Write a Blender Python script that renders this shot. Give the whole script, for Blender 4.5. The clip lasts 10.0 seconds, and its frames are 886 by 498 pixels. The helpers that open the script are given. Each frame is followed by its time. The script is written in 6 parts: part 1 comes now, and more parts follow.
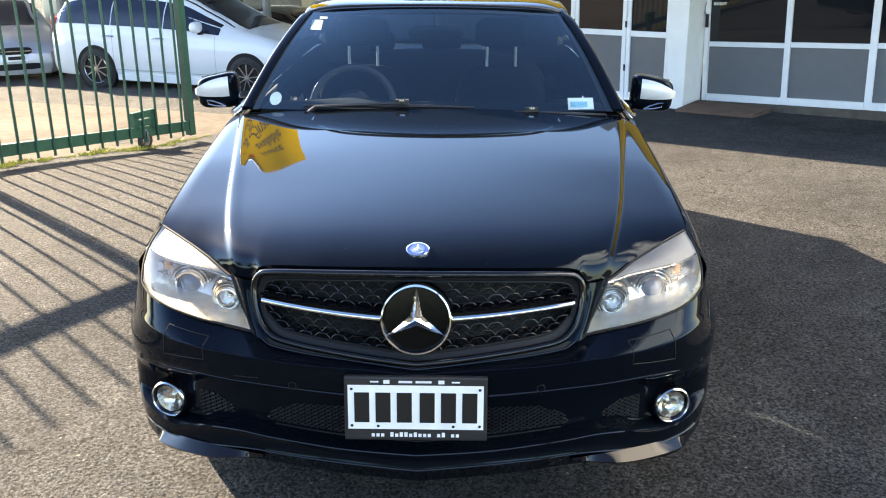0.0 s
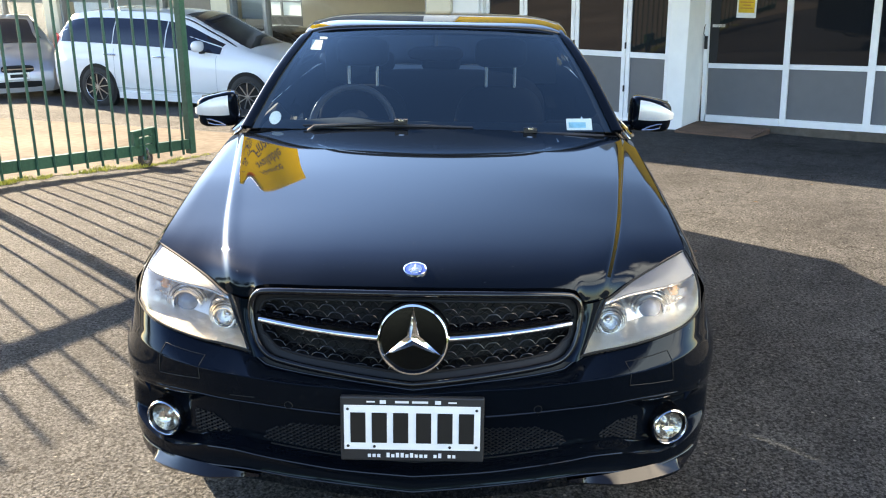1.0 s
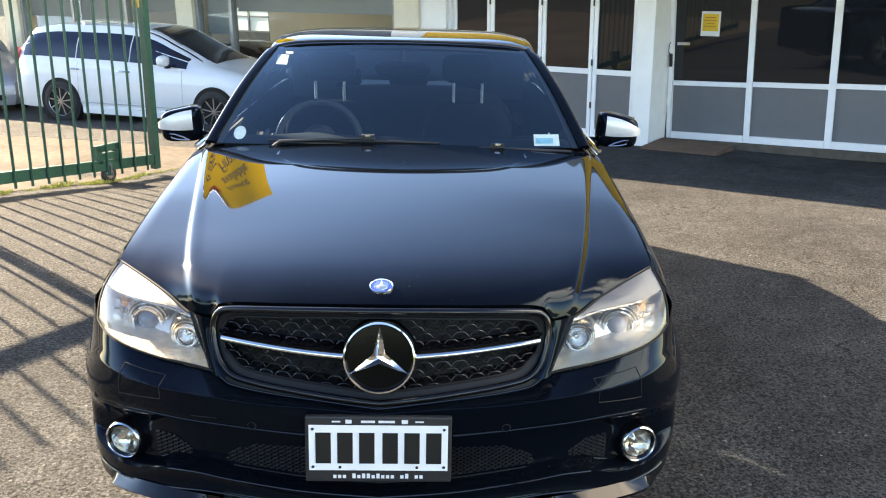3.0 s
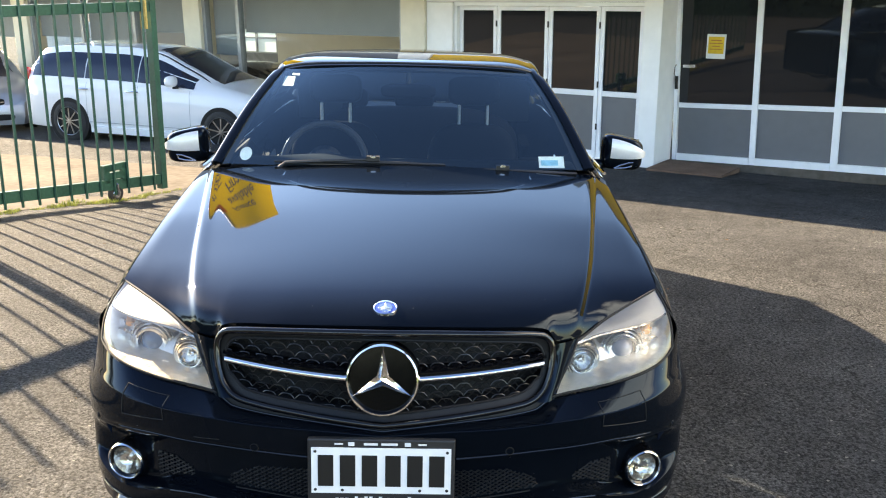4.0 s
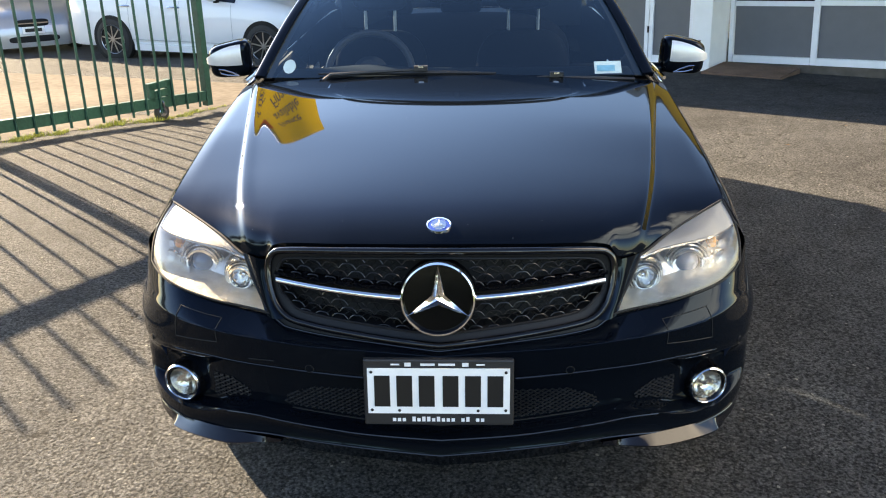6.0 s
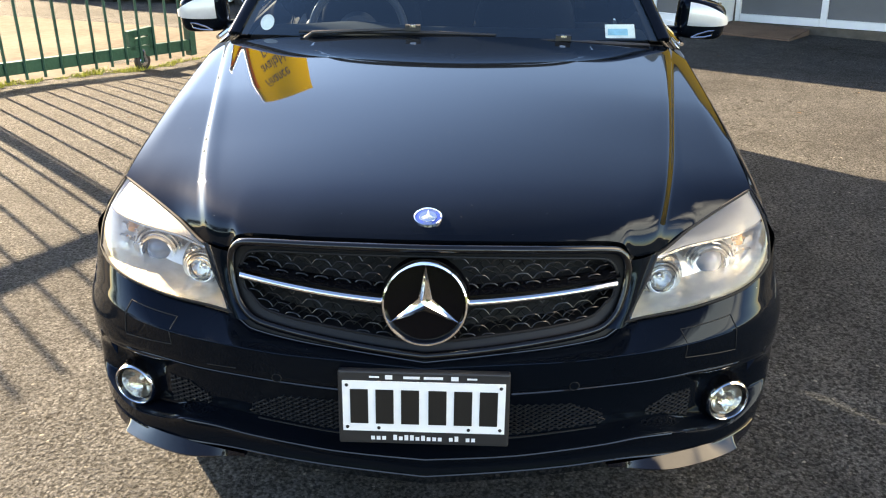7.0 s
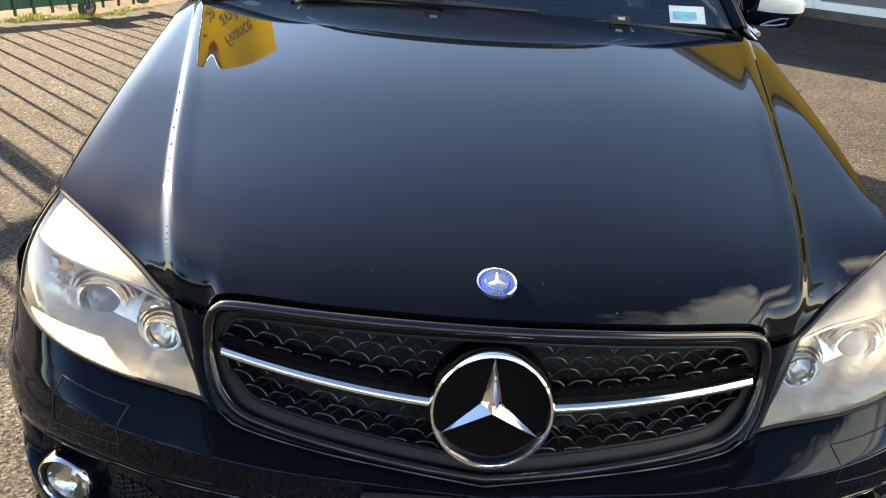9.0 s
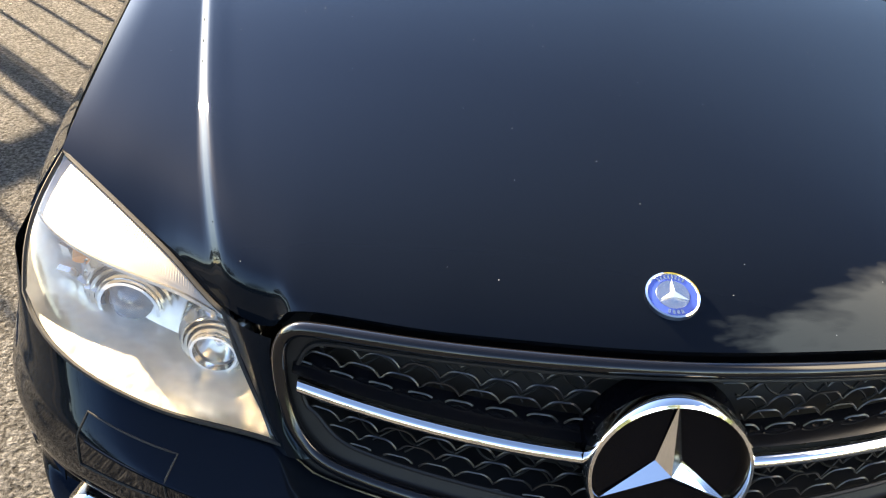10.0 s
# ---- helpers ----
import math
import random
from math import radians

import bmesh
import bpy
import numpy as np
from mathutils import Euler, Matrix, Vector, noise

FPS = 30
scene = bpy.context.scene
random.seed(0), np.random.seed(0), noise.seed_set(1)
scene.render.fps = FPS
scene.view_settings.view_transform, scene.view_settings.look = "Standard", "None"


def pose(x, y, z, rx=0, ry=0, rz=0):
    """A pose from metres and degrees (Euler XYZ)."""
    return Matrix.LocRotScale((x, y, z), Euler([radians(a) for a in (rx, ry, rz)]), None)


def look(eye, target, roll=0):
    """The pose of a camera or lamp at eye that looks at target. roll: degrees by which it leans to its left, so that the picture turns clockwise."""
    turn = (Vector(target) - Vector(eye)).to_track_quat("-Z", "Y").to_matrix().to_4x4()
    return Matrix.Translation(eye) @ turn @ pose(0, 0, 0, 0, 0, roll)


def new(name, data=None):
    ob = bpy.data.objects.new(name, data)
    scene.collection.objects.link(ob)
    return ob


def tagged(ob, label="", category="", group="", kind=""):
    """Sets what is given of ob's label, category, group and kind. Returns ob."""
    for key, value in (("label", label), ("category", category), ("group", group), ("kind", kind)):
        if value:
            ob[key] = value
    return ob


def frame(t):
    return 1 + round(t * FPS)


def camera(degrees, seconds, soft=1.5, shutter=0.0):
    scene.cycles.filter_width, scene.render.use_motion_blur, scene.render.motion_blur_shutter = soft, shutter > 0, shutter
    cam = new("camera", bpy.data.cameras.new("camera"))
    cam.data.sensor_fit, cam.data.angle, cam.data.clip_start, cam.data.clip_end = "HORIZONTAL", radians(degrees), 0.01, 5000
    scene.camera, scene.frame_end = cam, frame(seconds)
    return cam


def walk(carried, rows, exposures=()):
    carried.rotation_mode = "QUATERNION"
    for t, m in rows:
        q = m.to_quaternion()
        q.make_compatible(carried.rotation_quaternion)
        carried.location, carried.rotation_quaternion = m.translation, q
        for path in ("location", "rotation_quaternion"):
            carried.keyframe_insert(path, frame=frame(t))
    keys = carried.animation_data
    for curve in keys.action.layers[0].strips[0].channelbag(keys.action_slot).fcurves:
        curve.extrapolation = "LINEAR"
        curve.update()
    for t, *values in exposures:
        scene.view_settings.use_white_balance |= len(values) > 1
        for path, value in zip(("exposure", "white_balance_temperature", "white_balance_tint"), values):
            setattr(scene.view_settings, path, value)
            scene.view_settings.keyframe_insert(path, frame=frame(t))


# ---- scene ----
cam = camera(53.4, 10.0, soft=1.1)
PATH = [
    (0, (0.141, -2.058, 1.655), (0.077, -0.178, 0.974), 0.2),
    (0.5, (0.146, -2.055, 1.654), (0.079, -0.169, 0.993), 0.4),
    (1, (0.147, -2.057, 1.657), (0.083, -0.163, 1.017), 0.5),
    (1.5, (0.153, -2.057, 1.656), (0.089, -0.16, 1.025), 0.2),
    (2, (0.161, -2.041, 1.646), (0.138, -0.146, 1.007), 0.4),
    (2.5, (0.15, -2.03, 1.647), (0.159, -0.132, 1.016), 1.0),
    (4, (0.155, -2.027, 1.654), (0.148, -0.108, 1.093), 1.2),
    (4.5, (0.156, -2.018, 1.654), (0.131, -0.099, 1.092), 1.0),
    (5, (0.155, -2.028, 1.655), (0.088, -0.124, 1.046), 0.3),
    (5.5, (0.157, -2.006, 1.654), (0.054, -0.129, 0.969), -0.5),
    (5.7, (0.152, -1.995, 1.642), (0.04, -0.129, 0.933), -0.9),
    (6.8, (0.087, -1.661, 1.62), (-0.006, 0.15, 0.777), -0.5),
    (7, (0.121, -1.619, 1.61), (0.03, 0.189, 0.76), 0.5),
    (7.5, (0.219, -1.531, 1.609), (0.078, 0.273, 0.757), 2.5),
    (8, (0.165, -1.383, 1.568), (0.001, 0.425, 0.729), 2.1),
    (8.5, (-0.013, -1.17, 1.578), (-0.024, 0.655, 0.76), 3.3),
    (9, (-0.113, -1.016, 1.519), (-0.08, 0.756, 0.592), 4.5),
    (9.5, (-0.142, -0.744, 1.508), (-0.209, 0.921, 0.401), 3.2),
    (10, (-0.289, -0.606, 1.462), (-0.244, 1.01, 0.284), 3.9),
]
walk(cam, [(t, look(eye, target, roll)) for t, eye, target, roll in PATH], exposures=((0, 3.12, 9000, 11), (2.5, 3.06, 9300, 11), (4, 3.06, 9500, 11), (5, 2.86, 9200, 11), (5.7, 2.86, 9400, 11), (6.8, 3.08, 10300, 12), (7.5, 3.22, 10800, 12), (8.5, 2.98, 11200, 12), (9.2, 3.10, 11000, 12), (10, 3.30, 10300, 12)))

import collections

# ---- light ----
SUN_AZ, SUN_EL = 45.0, 22.2      # degrees to the left of straight ahead, and above the horizon
sun_dir = Vector((-math.sin(radians(SUN_AZ)) * math.cos(radians(SUN_EL)),
                  math.cos(radians(SUN_AZ)) * math.cos(radians(SUN_EL)), math.sin(radians(SUN_EL))))
world = bpy.data.worlds.new("sky")
scene.world = world
world.use_nodes = True
wn, wl = world.node_tree.nodes, world.node_tree.links
sky = wn.new("ShaderNodeTexSky")
sky.sky_type, sky.sun_disc = "NISHITA", False
sky.sun_elevation, sky.sun_rotation = radians(SUN_EL), radians(-SUN_AZ)
sky.air_density, sky.dust_density, sky.ozone_density = 1.0, 0.22, 2.2
wn["Background"].inputs["Strength"].default_value = 0.15
# broken cloud drawn over the clear sky
wtc, wmap, wnoise, wramp, wmix = wn.new("ShaderNodeTexCoord"), wn.new("ShaderNodeMapping"), wn.new("ShaderNodeTexNoise"), wn.new("ShaderNodeValToRGB"), wn.new("ShaderNodeMix")
wmap.inputs["Scale"].default_value, wmap.inputs["Location"].default_value = (1.0, 1.0, 2.6), (3.1, 0.4, 0.2)
wnoise.inputs["Scale"].default_value, wnoise.inputs["Detail"].default_value, wnoise.inputs["Roughness"].default_value = 2.2, 8, 0.55
wramp.color_ramp.elements[0].position, wramp.color_ramp.elements[1].position = 0.0, 1.0
wmix.data_type = "RGBA"
wmix.inputs["B"].default_value = (7.5, 7.6, 7.8, 1)
wl.new(wtc.outputs["Generated"], wmap.inputs["Vector"])
wl.new(wmap.outputs["Vector"], wnoise.inputs["Vector"])
# one bank of cloud high on the right-hand side, clear ahead
wdot, wadd = wn.new("ShaderNodeVectorMath"), wn.new("ShaderNodeMath")
wdot.operation, wdot.inputs[1].default_value = "DOT_PRODUCT", (0.75, -0.02, 0.66)
wadd.operation, wadd.inputs[1].default_value = "MULTIPLY_ADD", 2.6
wl.new(wtc.outputs["Generated"], wdot.inputs[0])
wl.new(wdot.outputs["Value"], wadd.inputs[0])
wl.new(wnoise.outputs["Fac"], wadd.inputs[2])
wrange = wn.new("ShaderNodeMapRange")
wrange.inputs["From Min"].default_value, wrange.inputs["From Max"].default_value = 2.86, 3.02
wl.new(wadd.outputs[0], wrange.inputs["Value"])
wl.new(wrange.outputs["Result"], wramp.inputs["Fac"])
wl.new(wramp.outputs["Color"], wmix.inputs["Factor"])
# haze: the sky is palest low down and deepens quickly with height
wsep, whaze, wdeep = wn.new("ShaderNodeSeparateXYZ"), wn.new("ShaderNodeValToRGB"), wn.new("ShaderNodeMix")
wdeep.data_type, wdeep.blend_type = "RGBA", "MULTIPLY"
wdeep.inputs["Factor"].default_value = 1.0
for pos, tone in ((0.30, (0.78, 0.90, 1.10, 1)), (0.40, (0.66, 0.80, 1.02, 1)), (0.50, (0.42, 0.53, 0.72, 1)), (0.60, (0.28, 0.37, 0.55, 1)), (0.85, (0.26, 0.34, 0.48, 1))):
    e = whaze.color_ramp.elements.new(pos)
    e.color = tone
whaze.color_ramp.elements[0].color, whaze.color_ramp.elements[-1].color = (1.05, 1.1, 1.2, 1), (0.26, 0.34, 0.48, 1)
wl.new(wtc.outputs["Generated"], wsep.inputs[0])
wl.new(wsep.outputs["Z"], whaze.inputs["Fac"])
wl.new(sky.outputs["Color"], wdeep.inputs["A"])
wl.new(whaze.outputs["Color"], wdeep.inputs["B"])
# and it brightens towards the sun
wside, wglow, wsunny = wn.new("ShaderNodeVectorMath"), wn.new("ShaderNodeValToRGB"), wn.new("ShaderNodeMix")
wside.operation, wside.inputs[1].default_value = "DOT_PRODUCT", sun_dir
wsunny.data_type, wsunny.blend_type = "RGBA", "MULTIPLY"
wsunny.inputs["Factor"].default_value = 1.0
for pos, g in ((0.60, 0.78), (0.72, 0.90), (0.80, 0.98), (0.90, 1.12)):
    wglow.color_ramp.elements.new(pos).color = (g, g, g, 1)
wglow.color_ramp.elements[0].color, wglow.color_ramp.elements[-1].color = (0.78, 0.78, 0.78, 1), (1.25, 1.25, 1.25, 1)
wl.new(wtc.outputs["Generated"], wside.inputs[0])
wl.new(wside.outputs["Value"], wglow.inputs["Fac"])
wl.new(wdeep.outputs["Result"], wsunny.inputs["A"])
wl.new(wglow.outputs["Color"], wsunny.inputs["B"])
wl.new(wsunny.outputs["Result"], wmix.inputs["A"])
wl.new(wmix.outputs["Result"], wn["Background"].inputs["Color"])
sun = new("sun", bpy.data.lights.new("sun", "SUN"))
sun.data.energy, sun.data.angle, sun.data.color = 4.2, radians(0.5), (1.0, 0.94, 0.86)
sun.matrix_world = look(sun_dir * 30, (0, 0, 0))


# ---- materials ----
def material(name, colour, rough=0.5, metal=0.0, coat=0.0, scale=0.0, vary=0.0, bump=0.0, spec=0.5, detail=4.0, bump_scale=0.0, second=None):
    """A principled material whose colour varies by noise at two scales and whose relief is a fine noise."""
    m = bpy.data.materials.new(name)
    m.use_nodes = True
    n, l = m.node_tree.nodes, m.node_tree.links
    b = n["Principled BSDF"]
    b.inputs["Base Color"].default_value = (*colour, 1)
    b.inputs["Roughness"].default_value, b.inputs["Metallic"].default_value = rough, metal
    b.inputs["Specular IOR Level"].default_value = spec
    b.inputs["Coat Weight"].default_value, b.inputs["Coat Roughness"].default_value = coat, 0.02
    if not scale:
        return m
    tc = n.new("ShaderNodeTexCoord")
    if vary or second:
        small, large, mix = n.new("ShaderNodeTexNoise"), n.new("ShaderNodeTexNoise"), n.new("ShaderNodeMath")
        small.inputs["Scale"].default_value, large.inputs["Scale"].default_value = scale, scale / 14
        small.inputs["Detail"].default_value = detail
        ramp = n.new("ShaderNodeValToRGB")
        mix.operation = "MULTIPLY_ADD"
        mix.inputs[1].default_value = 0.5
        half = n.new("ShaderNodeMath")
        half.operation, half.inputs[1].default_value = "MULTIPLY", 0.5
        l.new(tc.outputs["Object"], small.inputs["Vector"])
        l.new(tc.outputs["Object"], large.inputs["Vector"])
        l.new(large.outputs["Fac"], half.inputs[0])
        l.new(small.outputs["Fac"], mix.inputs[0])
        l.new(half.outputs[0], mix.inputs[2])
        l.new(mix.outputs[0], ramp.inputs["Fac"])
        lo = [c * (1 - vary) for c in colour]
        hi = second or [min(1, c * (1 + vary)) for c in colour]
        ramp.color_ramp.elements[0].position, ramp.color_ramp.elements[1].position = 0.36, 0.66
        ramp.color_ramp.elements[0].color, ramp.color_ramp.elements[1].color = (*lo, 1), (*hi, 1)
        l.new(ramp.outputs["Color"], b.inputs["Base Color"])
    if bump:
        fine, bp = n.new("ShaderNodeTexNoise"), n.new("ShaderNodeBump")
        fine.inputs["Scale"].default_value = bump_scale or scale * 2
        bp.inputs["Strength"].default_value, bp.inputs["Distance"].default_value = bump, 0.01
        l.new(tc.outputs["Object"], fine.inputs["Vector"])
        l.new(fine.outputs["Fac"], bp.inputs["Height"])
        l.new(bp.outputs["Normal"], b.inputs["Normal"])
    return m


def glass_material(name, tint, rough=0.0, ior=1.5, haze=0.0):
    """Thin clear or tinted glass: what lies behind shows through, the surface mirrors by Fresnel; haze is the milky share of weathered plastic."""
    m = bpy.data.materials.new(name)
    m.use_nodes = True
    n, l = m.node_tree.nodes, m.node_tree.links
    n.remove(n["Principled BSDF"])
    clear, gloss, mix, fr = n.new("ShaderNodeBsdfTransparent"), n.new("ShaderNodeBsdfGlossy"), n.new("ShaderNodeMixShader"), n.new("ShaderNodeFresnel")
    clear.inputs["Color"].default_value = (*tint, 1)
    gloss.inputs["Roughness"].default_value = rough
    fr.inputs["IOR"].default_value = ior
    l.new(fr.outputs["Fac"], mix.inputs["Fac"])
    l.new(clear.outputs[0], mix.inputs[1])
    if haze:
        milky, lit, both, veil = n.new("ShaderNodeBsdfDiffuse"), n.new("ShaderNodeBsdfTranslucent"), n.new("ShaderNodeMixShader"), n.new("ShaderNodeMixShader")
        milky.inputs["Color"].default_value = lit.inputs["Color"].default_value = (0.90, 0.88, 0.84, 1)
        spots = n.new("ShaderNodeTexNoise")
        spots.inputs["Scale"].default_value, spots.inputs["Detail"].default_value = 26.0, 5.0
        share = n.new("ShaderNodeMath")
        share.operation, share.inputs[1].default_value = "MULTIPLY", 2 * haze
        l.new(spots.outputs["Fac"], share.inputs[0])
        l.new(share.outputs[0], veil.inputs["Fac"])
        l.new(milky.outputs[0], both.inputs[1])
        l.new(lit.outputs[0], both.inputs[2])
        l.new(clear.outputs[0], veil.inputs[1])
        l.new(both.outputs[0], veil.inputs[2])
        l.new(veil.outputs[0], mix.inputs[1])
    l.new(gloss.outputs[0], mix.inputs[2])
    l.new(mix.outputs[0], n["Material Output"].inputs["Surface"])
    return m


PAINT = material("black_paint", (0.0023, 0.0036, 0.0058), 0.02)
PAINT_BSDF = PAINT.node_tree.nodes["Principled BSDF"]
PAINT_BSDF.inputs["IOR"].default_value = 1.25
PAINT_BSDF.inputs["Coat Weight"].default_value, PAINT_BSDF.inputs["Coat Roughness"].default_value = 0.007, 0.36      # fine wash scratches
PAINT_BSDF.inputs["Specular Tint"].default_value = (0.44, 0.69, 1.0, 1)      # tints what it mirrors blue, in place of a deeper blue sky


def dusty(m, scale, size):
    """Sparse pale specks of dust on a dark lacquer."""
    n, l = m.node_tree.nodes, m.node_tree.links
    b = n["Principled BSDF"]
    tc, v, less, mx, cm = n.new("ShaderNodeTexCoord"), n.new("ShaderNodeTexVoronoi"), n.new("ShaderNodeMath"), n.new("ShaderNodeMix"), n.new("ShaderNodeMath")
    v.inputs["Scale"].default_value = scale
    less.operation, less.inputs[1].default_value = "LESS_THAN", size
    mx.data_type = "RGBA"
    mx.inputs["A"].default_value, mx.inputs["B"].default_value = b.inputs["Base Color"].default_value, (0.40, 0.40, 0.38, 1)
    l.new(tc.outputs["Object"], v.inputs["Vector"])
    l.new(v.outputs["Distance"], less.inputs[0])
    l.new(less.outputs[0], mx.inputs["Factor"])
    cm.operation, cm.inputs[1].default_value, cm.inputs[2].default_value = "MULTIPLY_ADD", 0.6, 0.02
    l.new(less.outputs[0], cm.inputs[0])
    l.new(cm.outputs[0], b.inputs["Roughness"])
    l.new(mx.outputs["Result"], b.inputs["Base Color"])


dusty(PAINT, 30.0, 0.020)
ADDED_WALL = material("added_wall_grey", (0.10, 0.115, 0.14), 0.6, scale=5, vary=0.15)
TAPE = material("faded_tape", (0.42, 0.30, 0.10), 0.8, scale=30, vary=0.3)
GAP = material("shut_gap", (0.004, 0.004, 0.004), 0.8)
PLASTIC = material("black_plastic", (0.017, 0.017, 0.018), 0.45, scale=300, bump=0.1)
# black body paint again, mirroring more so edges and blade show highlights
HIGHLIGHT_PAINT = material("highlight_paint", (0.006, 0.006, 0.008), 0.06, scale=300, vary=0.1, spec=0.38)
GLOSSY = material("gloss_black", (0.004, 0.004, 0.005), 0.12)
CHROME = material("chrome", (0.88, 0.865, 0.84), 0.06, 1.0)
SATIN = material("satin_silver", (0.72, 0.73, 0.75), 0.22, 1.0)
CAP_SILVER = material("silver_cap", (0.74, 0.74, 0.73), 0.30, 0.35, scale=60, vary=0.04)
RUBBER = material("tyre_rubber", (0.02, 0.02, 0.02), 0.75, scale=80, vary=0.3, bump=0.2)
ALLOY = material("alloy", (0.35, 0.36, 0.38), 0.3, 1.0)
WELL = material("well_plastic", (0.010, 0.010, 0.011), 0.45, spec=0.22)
DISC_BLACK = material("disc_black", (0.002, 0.002, 0.003), 0.10, spec=0.12)
LENS = glass_material("clear_lens", (0.97, 0.98, 1.0))
LAMP_LENS = glass_material("weathered_lens", (0.97, 0.98, 1.0), haze=0.07)
SCREEN = glass_material("windscreen_glass", (0.70, 0.84, 0.91), ior=2.0)
SCREEN.node_tree.nodes["Glossy BSDF"].inputs["Color"].default_value = (0.72, 0.94, 1.0, 1)      # tints its reflection blue-green, for the veil of mirrored sky
REAR_SCREEN = glass_material("rear_glass", (0.78, 0.86, 0.86), ior=1.5)
TINTED = glass_material("tinted_glass", (0.30, 0.35, 0.40))
LEATHER = material("black_leather", (0.013, 0.014, 0.017), 0.7, scale=120, bump=0.15, spec=0.15)
TRIM = material("dash_plastic", (0.02, 0.022, 0.025), 0.6, scale=200, bump=0.1)
PLATE = material("plate_white", (0.90, 0.89, 0.86), 0.35, scale=30, vary=0.04)
INK = material("plate_black", (0.008, 0.008, 0.008), 0.4)
WHITE_INK = material("print_white", (0.8, 0.8, 0.8), 0.5)
FOG_BOWL = material("fog_bowl", (0.78, 0.73, 0.64), 0.12, 0.95, scale=60, bump=0.3, bump_scale=45)
REFLECT = material("reflector", (0.86, 0.82, 0.74), 0.16, 1.0)
SILVER_HOUSING = material("lamp_housing", (0.80, 0.76, 0.67), 0.36, 0.78, scale=40, vary=0.10, bump=0.7, bump_scale=20)
AMBER = material("amber", (0.75, 0.28, 0.04), 0.3)
BLUE = material("badge_blue", (0.03, 0.07, 0.32), 0.25, coat=1.0)
def asphalt_material():
    """Worn asphalt: stones of several greys in a dark binder, gritty relief with shade painted into its pits, broad
    stains and a few hairline cracks.
    """
    m = bpy.data.materials.new("asphalt")
    m.use_nodes = True
    n, l = m.node_tree.nodes, m.node_tree.links
    b = n["Principled BSDF"]
    b.inputs["Roughness"].default_value, b.inputs["Specular IOR Level"].default_value = 0.92, 0.15
    tc = n.new("ShaderNodeTexCoord")

    def tex(kind, scale, **kw):
        t = n.new(kind)
        t.inputs["Scale"].default_value = scale
        for k, v in kw.items():
            t.inputs[k].default_value = v
        l.new(tc.outputs["Object"], t.inputs["Vector"])
        return t

    def ramp(src, a, b_, ca, cb):
        r = n.new("ShaderNodeValToRGB")
        r.color_ramp.elements[0].position, r.color_ramp.elements[1].position = a, b_
        r.color_ramp.elements[0].color, r.color_ramp.elements[1].color = (*ca, 1), (*cb, 1)
        l.new(src, r.inputs["Fac"])
        return r

    def mix(mode, fac, a, c):
        x = n.new("ShaderNodeMix")
        x.data_type, x.blend_type = "RGBA", mode
        if isinstance(fac, float):
            x.inputs["Factor"].default_value = fac
        else:
            l.new(fac, x.inputs["Factor"])
        l.new(a, x.inputs["A"])
        l.new(c, x.inputs["B"])
        return x.outputs["Result"]
    stones = tex("ShaderNodeTexVoronoi", 105.0)
    sep = n.new("ShaderNodeSeparateColor")
    l.new(stones.outputs["Color"], sep.inputs["Color"])
    tone = ramp(sep.outputs["Red"], 0.05, 1.0, (0.103, 0.104, 0.107), (0.168, 0.169, 0.172))
    grit = tex("ShaderNodeTexNoise", 330.0, Detail=6.0, Roughness=0.7)
    gr = ramp(grit.outputs["Fac"], 0.35, 0.70, (0.70, 0.70, 0.70), (1.28, 1.28, 1.28))
    stain = tex("ShaderNodeTexNoise", 0.9, Detail=6.0, Roughness=0.65)
    st = ramp(stain.outputs["Fac"], 0.34, 0.66, (0.70, 0.69, 0.68), (1.15, 1.15, 1.13))
    patch = tex("ShaderNodeTexNoise", 7.0, Detail=5.0)
    pt = ramp(patch.outputs["Fac"], 0.36, 0.68, (0.84, 0.84, 0.84), (1.14, 1.13, 1.11))
    white = ramp(sep.outputs["Green"], 0.9972, 0.9985, (0, 0, 0), (1, 1, 1))
    c = mix("MULTIPLY", 1.0, tone.outputs["Color"], gr.outputs["Color"])
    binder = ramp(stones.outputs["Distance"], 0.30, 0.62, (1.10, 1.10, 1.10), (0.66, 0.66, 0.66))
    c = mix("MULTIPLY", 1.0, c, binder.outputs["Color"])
    c = mix("MULTIPLY", 1.0, c, st.outputs["Color"])
    c = mix("MULTIPLY", 1.0, c, pt.outputs["Color"])
    # pits also darkened in the colour, for the small shadows of a low sun
    pits = tex("ShaderNodeTexNoise", 78.0, Detail=4.0, Roughness=0.65)
    pit_shade = ramp(pits.outputs["Fac"], 0.41, 0.54, (0.30, 0.30, 0.30), (1.14, 1.14, 1.14))
    c = mix("MULTIPLY", 1.0, c, pit_shade.outputs["Color"])
    pale = n.new("ShaderNodeRGB")
    pale.outputs[0].default_value = (0.36, 0.34, 0.30, 1)
    c = mix("MIX", white.outputs["Color"], c, pale.outputs[0])
    # a few hairline cracks, wandering and broken off
    wob, add, crack = tex("ShaderNodeTexNoise", 3.0, Detail=5.0), n.new("ShaderNodeMix"), n.new("ShaderNodeTexVoronoi")
    add.data_type, add.blend_type = "RGBA", "LINEAR_LIGHT"
    add.inputs["Factor"].default_value = 0.35
    l.new(tc.outputs["Object"], add.inputs["A"])
    l.new(wob.outputs["Color"], add.inputs["B"])
    crack.feature = "DISTANCE_TO_EDGE"
    crack.inputs["Scale"].default_value = 0.42
    l.new(add.outputs["Result"], crack.inputs["Vector"])
    line = ramp(crack.outputs["Distance"], 0.0012, 0.0045, (1, 1, 1), (0, 0, 0))
